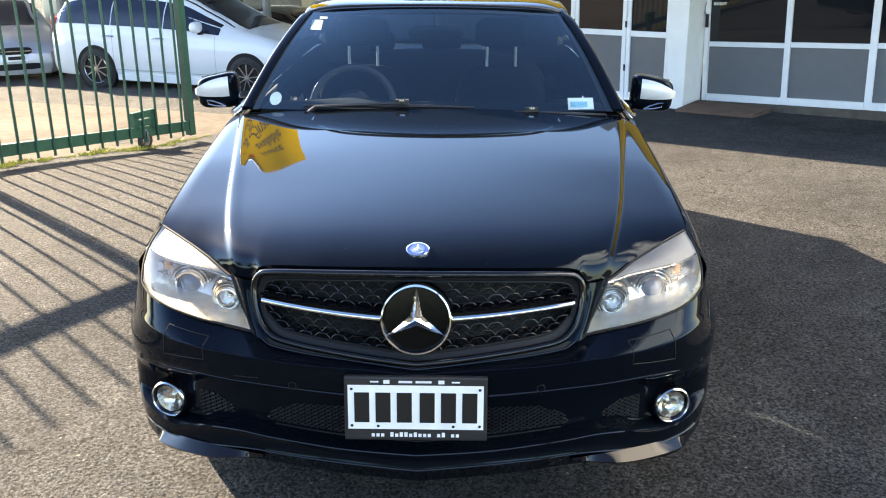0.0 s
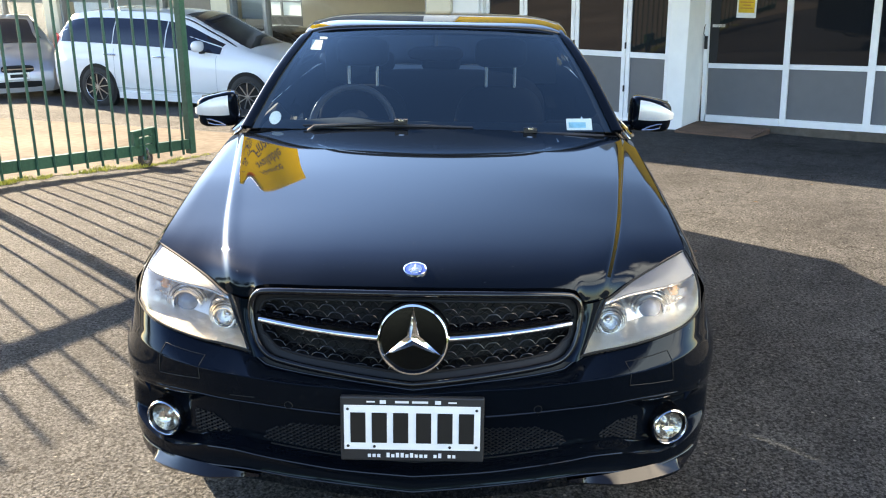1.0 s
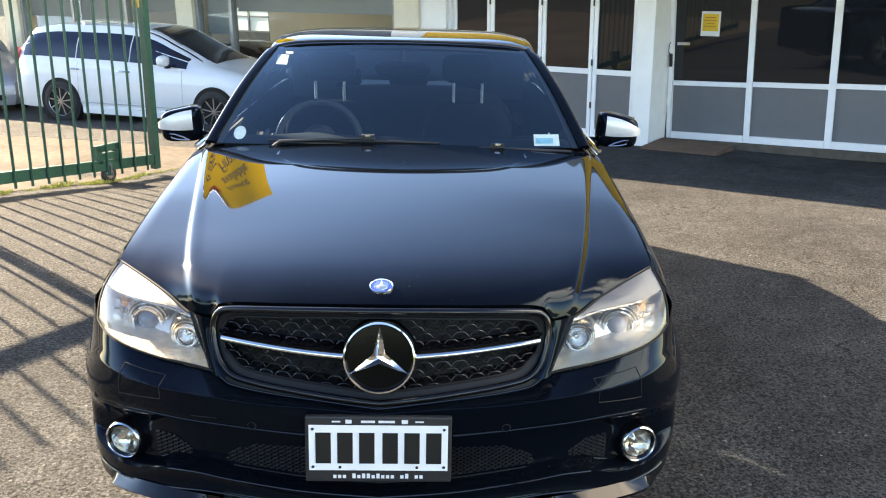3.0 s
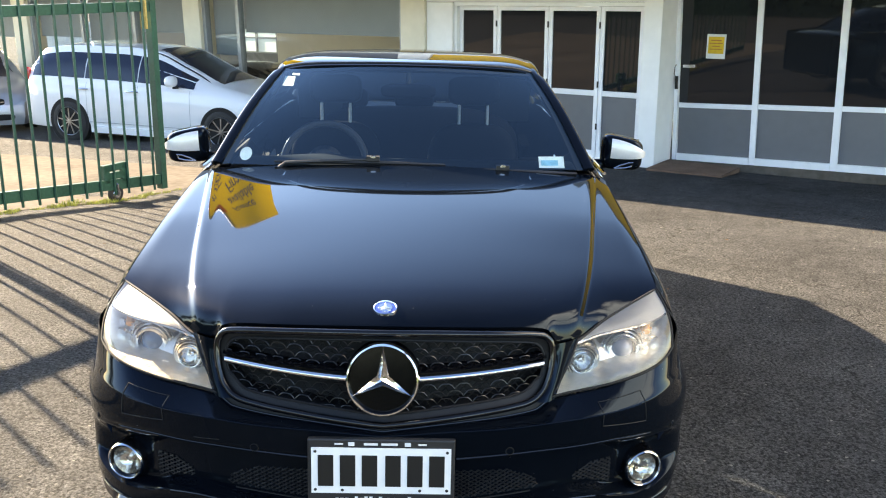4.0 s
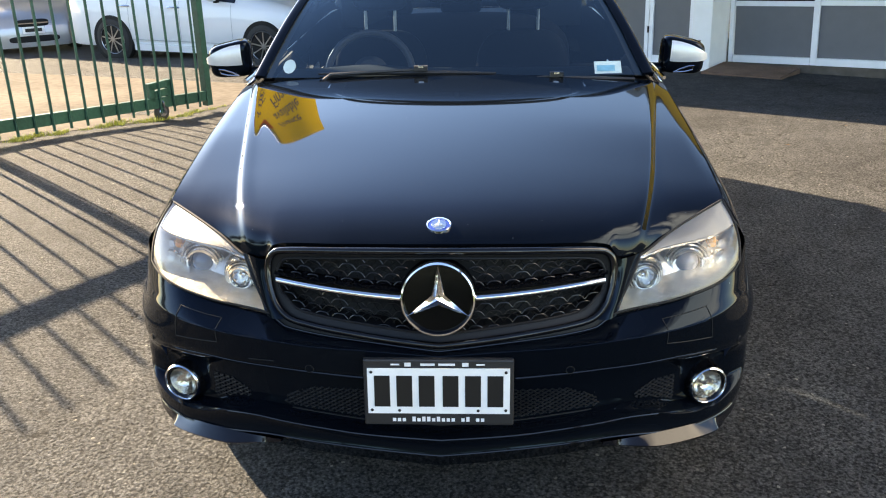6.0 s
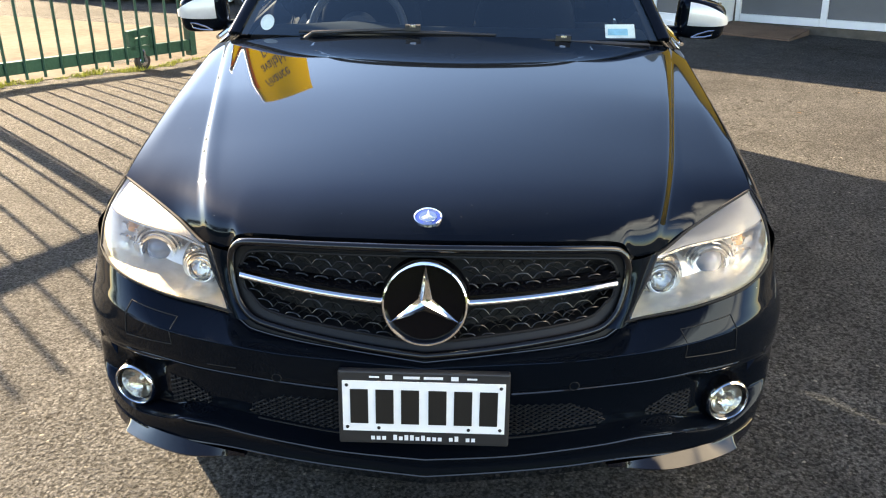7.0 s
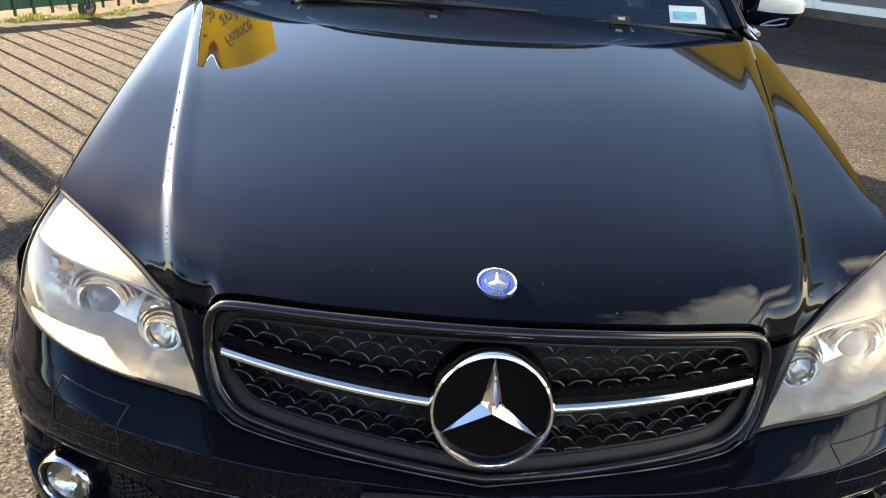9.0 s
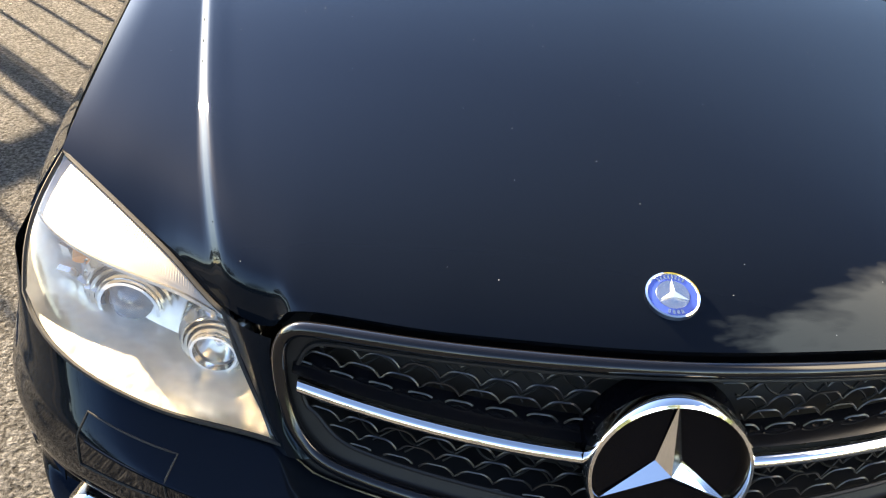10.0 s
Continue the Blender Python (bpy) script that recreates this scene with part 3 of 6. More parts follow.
for a, b in ((-13.0, -12.33), (-12.27, -11.6)):
    for z0, z1 in ((0.77, 1.09), (1.13, 1.31)):
        part("pane", boxed(a, 5.05, z0, b, 5.056, z1), FROSTED, room, "frosted pane with daylight behind it", smooth=False)
for x in (-13.02, -12.30, -11.58):
    part("window_bar", boxed(x - 0.03, 5.02, 0.74, x + 0.03, 5.10, 1.34), STEEL_GREY, room, smooth=False)
for z in (0.755, 1.11, 1.325):
    part("window_bar", boxed(-12.99, 5.03, z - 0.02, -11.61, 5.09, z + 0.02), STEEL_GREY, room, smooth=False)
fence = thing("corrugated_fence", "pale corrugated steel fence behind the show room", "fence", FACADE)
part("sheet", grid(lambda x, z: Vector((x, 11.0 + 0.03 * math.sin(x * 28), z)), steps(-32, -6, 460), [-1.6, 1.1]), FENCE_STEEL, fence)
part("rail", boxed(-32, 11.05, 0.8, -6, 11.1, 0.88), STEEL_GREY, fence, smooth=False)

# ---- sliding steel gate ----
gate = thing("steel_gate", "green painted steel bar gate on a small rubber wheel", "gate")


def gp(s, z, off=0.0):
    p = gate_at(s, off)
    return Vector((p.x, p.y, z))


low = lambda s: -0.245 - 0.088 * s
top = lambda s: 1.46 + 0.02 * s
def gate_bar(name, s0, z0, s1, z1, ws, wd):
    """A square bar in the gate's plane between two points: ws wide in the plane, wd through it."""
    a, b = gp(s0, z0), gp(s1, z1)
    d = (b - a)
    m = Matrix.Translation(a) @ Matrix((GATE_DIR.to_3d(), Vector((-0.902, 0.431, 0)), Vector((0, 0, 1)))).transposed().to_4x4()
    ang = math.atan2(z1 - z0, s1 - s0)
    return bevel(part(name, boxed(0, -wd / 2, -ws / 2, d.length, wd / 2, ws / 2, m=m @ pose(0, 0, 0, 0, -math.degrees(ang), 0)), GREEN, gate, smooth=False), 0.003)


GATE_LEN = -5.2
gate_bar("end_post", -0.015, low(0) - 0.10, -0.015, 2.0, 0.075, 0.075)
gate_bar("bottom_rail", GATE_LEN, low(GATE_LEN), -0.05, low(0), 0.10, 0.05)
gate_bar("top_rail", GATE_LEN, top(GATE_LEN), -0.05, top(0), 0.09, 0.05)
s = -0.16
k = 0
while s > GATE_LEN:
    part("gate_bar", tube([gp(s, low(s) - 0.10, -0.035), gp(s, top(s) + 0.32, -0.035)], 0.0125, 6), GREEN, gate)
    s -= 0.172
gate_bar("mid_stile", -2.62, low(-2.6), -2.62, top(-2.6), 0.075, 0.06)
for a in ((-0.75, low(-0.65) + 0.02, -0.75, low(-0.65) + 0.185), (-0.53, low(-0.65) + 0.01, -0.53, low(-0.65) + 0.185), (-0.785, low(-0.65) + 0.165, -0.495, low(-0.65) + 0.165), (-0.76, low(-0.65) + 0.085, -0.52, low(-0.65) + 0.085)):
    gate_bar("wheel_bracket", *a, 0.065, 0.05)
ws = -0.645
wp = gate_at(ws, 0.0)
wz = gz(wp.x, wp.y) + 0.085
wm = Matrix.Translation((wp.x, wp.y, wz)) @ pose(0, 0, 0, 0, 0, math.degrees(math.atan2(0.431, -0.902))) @ pose(0, 0, 0, 0, 90, 0)
gw = part("gate_wheel", turned([(0.012, -0.03), (0.045, -0.028), (0.050, -0.022), (0.050, 0.022), (0.045, 0.028), (0.012, 0.03)], 24, wm), SATIN, gate, "small caster wheel")
part("tyre", turned([(0.05, -0.026), (0.076, -0.024), (0.0855, -0.013), (0.0855, 0.013), (0.076, 0.024), (0.05, 0.026)], 28, wm), RUBBER, gw)
part("fork", tube([gp(ws, wz, 0.04), gp(ws, wz + 0.09, 0.04), gp(ws, wz + 0.12, 0.0), gp(ws, low(ws) + 0.14, 0.0)], 0.013, 8), SATIN, gw)
part("fork", tube([gp(ws, wz, -0.04), gp(ws, wz + 0.09, -0.04), gp(ws, wz + 0.12, 0.0)], 0.011, 8), SATIN, gw)
part("wheel_axle", tube([gp(ws, wz, -0.05), gp(ws, wz, 0.05)], 0.009, 8), SATIN, gw)
part("warning_tape", boxed(-0.025, -0.045, 1.25, 0.03, 0.0, 1.62, m=Matrix.Translation((gate_at(-0.10).x, gate_at(-0.10).y, 0))), TAPE, gate, "faded yellow tape", smooth=False)

# tufts of grass along the edge of the concrete
def tuft(n, spread, h, rnd):
    bm = bmesh.new()
    for _ in range(n):
        a, r = rnd.uniform(0, 6.283), spread * math.sqrt(rnd.random())
        x, y = r * math.cos(a), r * math.sin(a) * 0.5
        hh = h * rnd.uniform(0.4, 1.0) * (1 - 0.5 * r / spread)
        b, w, lean = rnd.uniform(0, 6.283), rnd.uniform(0.002, 0.005), rnd.uniform(0.2, 0.9) * hh
        dx, dy = math.cos(b), math.sin(b)
        pts = []
        for t in (0, 0.5, 1):
            c = Vector((x + dx * lean * t * t, y + dy * lean * t * t, hh * t * (1 - 0.2 * t)))
            side = Vector((-dy, dx, 0)) * w * (1 - t * 0.9)
            pts.append((bm.verts.new(c - side), bm.verts.new(c + side)))
        for p, q in zip(pts, pts[1:]):
            bm.faces.new((p[0], p[1], q[1], q[0]))
    return bm


rnd = random.Random(4)
for i in range(26):
    s = -3.4 + 3.6 * i / 25 + rnd.uniform(-0.07, 0.07)
    p = gate_at(s, rnd.uniform(-0.02, 0.10))
    big = rnd.random()
    t = part("grass_tuft", tuft(int(70 + 150 * big), 0.06 + 0.13 * big, 0.035 + 0.07 * big, rnd), GRASS)
    t.matrix_world = pose(p.x, p.y, gz(p.x, p.y), 0, 0, 64)
    tagged(t, "sparse yellow-green grass tuft at the concrete edge", "grass", "grass tufts", "stuff")

# ---- the black saloon car (built along its own axis, nose at y = 0, then turned a little) ----
car = thing("saloon_car", "glossy black saloon car with a large chrome grille emblem", "car", pose(0, 0, 0, 0, 0, 1.0))
PLAN_X, PLAN_Y, PLAN_N, PLAN_M = 0.905, 0.80, 2.8, 3.4     # the nose's rounded plan


def plan(u):
    """A point of the nose's plan at u from -1 to 1, and its outward normal."""
    def at(w):
        a = min(abs(w), 1) * math.pi / 2
        x = PLAN_X * math.sin(a) ** (2 / PLAN_N)
        y = PLAN_Y - (PLAN_Y - 0.02) * max(0.0, math.cos(a)) ** (2 / PLAN_M)
        return Vector((math.copysign(x, w) if w else 0.0, y, 0))
    p = at(u)
    q = (at(u + 1e-3) - at(u - 1e-3)).normalized() if abs(u) > 0.02 else Vector((1, 0, 0))
    return p, Vector((q.y, -q.x, 0))


def plan_u(x):
    return math.copysign(math.asin(min(1.0, (abs(x) / PLAN_X) ** (PLAN_N / 2))) / (math.pi / 2), x)


def side_x(y):
    """Half width of the body at y."""
    f = max(0.0, (PLAN_Y - y) / (PLAN_Y - 0.02))
    return PLAN_X * (1 - min(1, f) ** PLAN_M) ** (1 / PLAN_N)


U_END = 0.885                      # where the bumper ends at the wheel arch
bumper_top = curve([(0, 0.549), (0.2, 0.566), (0.32, 0.571), (0.42, 0.577), (0.465, 0.598), (0.65, 0.630), (0.80, 0.654), (0.842, 0.672), (0.868, 0.722), (0.9, 0.742)])
top_in = curve([(0, 0.022), (0.2, 0.042), (0.32, 0.060), (0.42, 0.078), (0.47, 0.088), (0.65, 0.056), (0.80, 0.028), (0.842, 0.022), (0.9, 0.015)])
crease_z = curve([(0, 0.547), (0.2, 0.562), (0.32, 0.567), (0.45, 0.576), (0.6, 0.581), (0.72, 0.584), (0.82, 0.592), (0.9, 0.602)])
strip_z = curve([(0, 0.468), (0.195, 0.478), (0.31, 0.486), (0.45, 0.493), (0.59, 0.494), (0.70, 0.486), (0.80, 0.465), (0.9, 0.44)])
lip_z = curve([(0, 0.297), (0.2, 0.312), (0.32, 0.326), (0.42, 0.336), (0.5, 0.343), (0.575, 0.338), (0.65, 0.314), (0.73, 0.300), (0.80, 0.316), (0.86, 0.345), (0.9, 0.35)])
foot_z = curve([(0, 0.246), (0.2, 0.266), (0.33, 0.278), (0.46, 0.287), (0.6, 0.274), (0.7, 0.262), (0.78, 0.264), (0.84, 0.285), (0.9, 0.31)])


def bumper_depth(x, z):
    """How far the skin lies behind the nose's plan at height z: lip, recessed intake, strip, face and the shelf above the crease."""
    x = abs(x)
    f, l, st, c, t = foot_z(x), lip_z(x), strip_z(x), crease_z(x), bumper_top(x)
    recess = 0.050 * (1 - smooth01((x - 0.785) / 0.07)) + 0.004
    if z <= f:
        return 0.003 + 0.9 * min(0.12, f - z) * (1 - 0.75 * smooth01((x - 0.6) / 0.2))
    if z <= l:
        w = (z - f) / max(0.004, l - f)
        return 0.003 + 0.006 * math.sin(math.pi * min(1.0, w)) * (1 - smooth01((x - 0.55) / 0.2))
    if z <= st:
        w, h = z - l, st - z
        return 0.004 + (recess - 0.004) * smooth01(w / 0.016) * smooth01(h / lerp(0.012, 0.062, smooth01((x - 0.56) / 0.12))) if x < 0.86 else 0.006
    if z <= c:
        w = (z - st) / (c - st)
        return 0.003 * (1 - smooth01(w / 0.12)) + 0.005 * (1 - w) * (1 - smooth01((x - 0.6) / 0.25))
    return top_in(x) * min(1.0, (z - c) / max(0.003, t - c)) ** 1.2


def corner_out(x, z):
    """0 to 1: how far the bumper's corner stands out below its crease."""
    return smooth01((abs(x) - 0.62) / 0.22) * smooth01((0.615 - z) / 0.10)


def bumper_at(u, z):
    p, nrm = plan(u)
    q = p - nrm * bumper_depth(p.x, z)
    q.x += math.copysign(0.026, q.x) * corner_out(q.x, z)
    q.z = z
    return q


def bumper_point(u, v):
    """v runs up the skin by its lines: foot, lip, strip, crease, upper edge at 1, 2, 3, 4 and 5."""
    x = abs(plan(u)[0].x)
    lines = (foot_z(x) - 0.085, foot_z(x), lip_z(x), strip_z(x), crease_z(x), bumper_top(x))
    i = min(4, int(v))
    z = lerp(lines[i], lines[i + 1], v - i)
    if i == 4:
        p, nrm = plan(u)
        q = p - nrm * top_in(x) * (v - 4) ** 1.2
        q.x += math.copysign(0.026, q.x) * corner_out(q.x, z)
        c = max(0.0, min(1.0, (z - 0.674) / 0.121))
        edge = lerp(0.842, 0.808, c) + 0.014 * math.sin(math.pi * c) + 0.006
        q.x = math.copysign(lerp(abs(q.x), min(abs(q.x), edge), smooth01(v - 4) * smooth01((x - 0.838) / 0.02)), q.x)
        q.z = z
        return q
    return bumper_at(u, z)


def nose_at(x, z, proud=0.0):
    """The bumper's face at x and z, and its normal."""
    u = plan_u(x)
    p, nrm = plan(u)
    return bumper_at(u, z) + nrm * proud, nrm


us = steps(-U_END, U_END, 110)
bumper = part("front_bumper", grid(bumper_point, us, steps(0, 0.9, 8) + steps(1, 1.96, 14) + [2, 2.02, 2.04, 2.06, 2.08, 2.1] + steps(2.16, 2.9, 10) + [2.92, 2.94, 2.96, 2.98] + [3, 3.02, 3.05, 3.08, 3.12] + steps(3.2, 3.97, 14) + steps(4, 5, 18)), PAINT, car)

# thin beads added along the bumper's lines to draw their highlights
for sgn in (-1, 1):
    part("strip_edge", tube([(lambda q: Vector((sgn * q.x, q.y, q.z)))(nose_at(x, strip_z(x) + 0.002, 0.0012)[0]) for x in steps(0.195, 0.71, 30)], lambda t: 0.0036 - 0.0026 * t, 6), HIGHLIGHT_PAINT, bumper)
part("lip_edge", tube([nose_at(x, lip_z(abs(x)) - 0.001, 0.0014)[0] for x in steps(-0.58, 0.58, 60)], 0.0028, 6), HIGHLIGHT_PAINT, bumper)
part("crease_edge", tube([nose_at(x, crease_z(abs(x)), 0.0006)[0] for x in steps(-0.70, 0.70, 80)], 0.0018, 6), PAINT, bumper)
part("foot_edge", tube([nose_at(x, foot_z(abs(x)) + 0.001, 0.0012)[0] for x in steps(-0.80, 0.80, 90)], 0.0028, 6), HIGHLIGHT_PAINT, bumper)

# the bonnet, with its two folds
hood_y0 = curve([(-0.25, 0.140), (0, 0.112), (0.25, 0.140), (0.40, 0.182), (0.445, 0.198), (0.467, 0.210), (0.52, 0.243), (0.62, 0.338), (0.72, 0.435), (0.812, 0.525)])
hood_z0 = curve([(-0.25, 0.806), (0, 0.816), (0.25, 0.806), (0.40, 0.792), (0.440, 0.780), (0.464, 0.745), (0.490, 0.737), (0.52, 0.738), (0.62, 0.768), (0.72, 0.788), (0.812, 0.802)])
hood_zs = curve([(-0.25, 0.806), (0, 0.816), (0.25, 0.806), (0.35, 0.798), (0.42, 0.790), (0.467, 0.783), (0.52, 0.775), (0.57, 0.771), (0.62, 0.772), (0.72, 0.788), (0.812, 0.802)])      # without the cut round the grille
fold_x = curve([(0.1, 0.475), (0.2, 0.512), (0.35, 0.561), (0.6, 0.619), (0.9, 0.674), (1.2, 0.728), (1.45, 0.772)])


hood_k = curve([(0.1, 0.185), (0.3, 0.150), (0.6, 0.110), (1.0, 0.068), (1.4, 0.060)])


def hood_base(x, y):
    c = 0.835 + 0.012 * (1 - math.exp(-(y - 0.1) / 0.08)) + 0.1 * (y - 0.1)
    return c - hood_k(y) * x * x


def hood_z(x, y):
    x = abs(x)
    y0 = hood_y0(x)
    z = hood_base(x, y) - (hood_base(x, y0) - hood_zs(x)) * math.exp(-max(0, y - y0) / 0.07) - (hood_zs(x) - hood_z0(x)) * math.exp(-(max(0, y - y0) / 0.011) ** 1.2)
    xc = fold_x(y)
    z -= 0.0075 * smooth01((x - xc) / 0.014 + 0.5) * smooth01((y - 0.16) / 0.2) * (1 - 0.45 * smooth01((y - 0.8) / 0.6))
    z += 0.0012 * math.exp(-((x - xc + 0.02) / 0.02) ** 2) * smooth01((y - 0.2) / 0.3)
    z -= 0.0045 * max(0.0, (x - 0.765) / 0.047) ** 2 * smooth01((y - 0.45) / 0.5)      # rolled side edge
    return z


HOOD_A = 0.70


def hood_point(u, v):
    s = abs(u)
    t = v ** 1.25
    y1c = 1.455
    x, y = 0.0, 0.0
    for _ in range(6):
        xc = fold_x(y) if y else 0.6
        xe = 0.812
        x = xc * s / HOOD_A if s <= HOOD_A else xc + (xe - xc) * (s - HOOD_A) / (1 - HOOD_A)
        y = lerp(hood_y0(x), y1c + 0.04 * x * x, t)
    return Vector((math.copysign(x, u) if u else 0.0, y, hood_z(x, y)))


hood_us = steps(0, 0.52, 22) + steps(0.535, 0.76, 32) + steps(0.78, 1, 18)
hood_us = [-u for u in hood_us[:0:-1]] + hood_us
hood = part("bonnet", grid(hood_point, hood_us, [0, 0.004, 0.009, 0.014, 0.02] + steps(0.028, 1, 70)), PAINT, car)
thick(hood, 0.014)


def hood_normal(x, y):
    e = 0.004
    return Vector((-(hood_z(x + e, y) - hood_z(x - e, y)) / (2 * e), -(hood_z(x, y + e) - hood_z(x, y - e)) / (2 * e), 1)).normalized()


# body sides: front wing, doors, rear quarter
ARCH = ((0.82, 0.335), (3.57, 0.335))
crest_x = curve([(0.4, 0.80), (0.55, 0.8145), (1.0, 0.8155), (1.6, 0.8165), (3.0, 0.82), (3.9, 0.80), (4.5, 0.70)])
crest_line = curve([(0.4, 0.775), (0.53, 0.795), (1.5, 0.93), (2.5, 0.94), (3.6, 0.95), (4.5, 0.92)])


def crest_z(y):
    """Upper edge of the body side: level with the bonnet's edge, then the waist line."""
    if y < 0.53:
        return crest_line(y)
    f = smooth01((y - 1.35) / 0.2)
    return lerp(hood_z(0.812, y) - 0.004, crest_line(y), f)


tail_x = curve([(0, 0.905), (3.9, 0.905), (4.3, 0.86), (4.52, 0.70)])


def side_at(y, z):
    xm = min(side_x(y), tail_x(y)) * (0.998 + 0.027 * smooth01((0.68 - z) / 0.12))
    xe, ze = min(crest_x(y), xm), crest_z(y)
    if z > 0.62:
        f = min(1.0, (z - 0.62) / (ze - 0.62))
        return xm - (xm - xe) * f ** 2.6
    return xm - 0.055 * ((0.62 - z) / 0.42) ** 2


def low_edge(y):
    if y < 0.50:
        return 0.745
    for cy, r in ARCH:
        if abs(y - cy) < r:
            return max(0.2, 0.325 + math.sqrt(r * r - (y - cy) ** 2))
    return 0.2


def lamp_edge_y(z):
    """Where the head lamp's outer edge lies on the body side at height z."""
    return 0.338 + (z - 0.668) / 0.132 * 0.187


def body_side(name, y0, y1, n, sgn, crest=True, floor=None):
    ys = steps(y0, y1, n)

    def f(y, v):
        if name == "front_wing":           # its front edge follows the head lamp
            w = (y - y0) / (y1 - y0)
            z = lerp(low_edge(y), crest_z(max(y, 0.52)), v)
            y = y + (lamp_edge_y(z) - y0) * (1 - w) ** 6
            c = max(0.0, min(1.0, (z - 0.674) / 0.121))
            x = side_at(y, z)
            x = lerp(x, min(x, lerp(0.842, 0.808, c) + 0.014 * math.sin(math.pi * c) + 0.004), (1 - w) ** 12)
            return Vector((sgn * x, y, z))
        lo = floor if floor is not None and floor > low_edge(y) else low_edge(y)
        z = lerp(lo, crest_z(y), v)
        return Vector((sgn * side_at(y, z), y, z))
    return thick(part(name, grid(f, ys, [1 - (1 - v) ** 1.8 for v in steps(0, 1, 34)]), PAINT, car), 0.0025, 0)


for sgn in (-1, 1):
    body_side("front_wing", 0.44, 1.60, 70, sgn)
    d1 = body_side("front_door", 1.606, 2.62, 20, sgn)
    d2 = body_side("rear_door", 2.626, 3.30, 14, sgn)
    body_side("rear_quarter", 3.306, 4.52, 50, sgn)
    for d, y in ((d1, 2.50), (d2, 3.2)):
        part("door_handle", tube([(sgn * 0.915, y - 0.1, 0.80), (sgn * 0.925, y - 0.05, 0.805), (sgn * 0.925, y + 0.05, 0.805), (sgn * 0.915, y + 0.1, 0.80)], 0.012), PAINT, d)
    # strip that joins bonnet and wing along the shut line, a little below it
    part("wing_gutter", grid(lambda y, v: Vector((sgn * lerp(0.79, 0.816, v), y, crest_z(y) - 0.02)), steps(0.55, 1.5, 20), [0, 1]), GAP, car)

# boot and tail
part("boot_lid", grid(lambda u, v: Vector((u * 0.78, lerp(3.85, 4.53, v), 0.955 - 0.02 * v - 0.05 * u * u - 0.05 * v ** 6)), steps(-1, 1, 14), steps(0, 1, 12)), PAINT, car)
part("rear_bumper", grid(lambda u, v: Vector((u * 0.83, 4.55 - 0.12 * abs(u) ** 4, lerp(0.22, 0.90, v))), steps(-1, 1, 20), steps(0, 1, 8)), PAINT, car)
part("underbody", boxed(-0.62, 0.42, 0.17, 0.62, 4.4, 0.23), PLASTIC, car, smooth=False)

# wheels
for cy, _ in ARCH:
    for sgn in (-1, 1):
        m = Matrix.Translation((sgn * 0.775, cy, 0.318)) @ pose(0, 0, 0, 0, 90 * sgn, 0)
        wheel = part("wheel", turned([(0.0, -0.07), (0.20, -0.09), (0.215, 0.02), (0.20, 0.085), (0.21, 0.1)], 32, m), ALLOY, car)
        part("tyre", turned([(0.21, -0.1), (0.25, -0.11), (0.305, -0.105), (0.318, -0.09), (0.318, 0.09), (0.305, 0.105), (0.25, 0.112), (0.212, 0.1)], 40, m), RUBBER, wheel)
        for k in range(5):
            part("spoke", boxed(-0.022, 0.03, 0.06, 0.022, 0.205, 0.085, m=m @ pose(0, 0, 0, 0, 0, 72 * k)), ALLOY, wheel)
        part("hub_cap", turned([(0.0, 0.095), (0.03, 0.094), (0.035, 0.06)], 16, m), SATIN, wheel)

# glasshouse
def screen_point(u, v):
    x = u * lerp(0.735, 0.560, v)
    y = lerp(1.47 + 0.05 * x * x, 1.97 + 0.27 * x * x, v)
    z = lerp(0.968, 1.330, v) + 0.030 * math.sin(math.pi * v) - 0.075 * x * x * v
    return Vector((x, y, z))


screen = part("windscreen", grid(screen_point, steps(-1, 1, 24), steps(0, 1, 16)), SCREEN, car)
facing(screen, (0, -1, 1)).visible_shadow = False
# black printed band round the glass
band = part("screen_band", grid(lambda u, v: screen_point(u, lerp(0.955, 1.0, v)) + Vector((0, 0.003, -0.004)), steps(-1, 1, 24), [0, 1]), GAP, screen)
for sgn in (-1, 1):
    part("screen_band", grid(lambda u, v: screen_point(sgn * lerp(0.965, 1.0, u), v) + Vector((0, 0.003, -0.004)), [0, 1], steps(0, 1, 16)), GAP, screen)


def roof_point(u, v):
    top = screen_point(u, 1.0)
    x = u * lerp(0.575, 0.545, v)
    y = lerp(top.y - 0.004, 3.12 - 0.10 * u * u, v)
    z = lerp(top.z, 1.335 - 0.022 * u * u, v) + (0.034 + 0.016 * u * u) * math.sin(math.pi * v ** 0.64) - 0.020 * abs(u) ** 9
    return Vector((x, y, z))


roof = thick(part("roof", grid(roof_point, steps(-1, 1, 30), steps(0, 1, 30)), PAINT, car), 0.03)
# sunroof panel, outlined in the roof skin
part("roof_seal", tube([roof_point(u, 0.02) + Vector((0, -0.008, 0.004)) for u in steps(-0.98, 0.98, 30)], 0.006, 6), PLASTIC, car)


def rail_point(sgn, v):
    """Upper edge of the side glass: up the front pillar, along the roof, down the rear pillar."""
    if v < 0.30:
        t = v / 0.30
        p = screen_point(sgn, t)
        return p + Vector((sgn * lerp(0.05, 0.045, t), lerp(0.05, 0.05, t), lerp(-0.015, -0.025, t)))
    if v < 0.72:
        t = (v - 0.30) / 0.42
        p = roof_point(sgn, t)
        return p + Vector((sgn * 0.035, 0.05 * (1 - t), -0.035 - 0.005 * t))
    t = (v - 0.72) / 0.28
    return Vector((sgn * lerp(0.575, 0.74, t), lerp(3.06, 3.85, t), lerp(1.27, 0.955, t ** 1.3)))


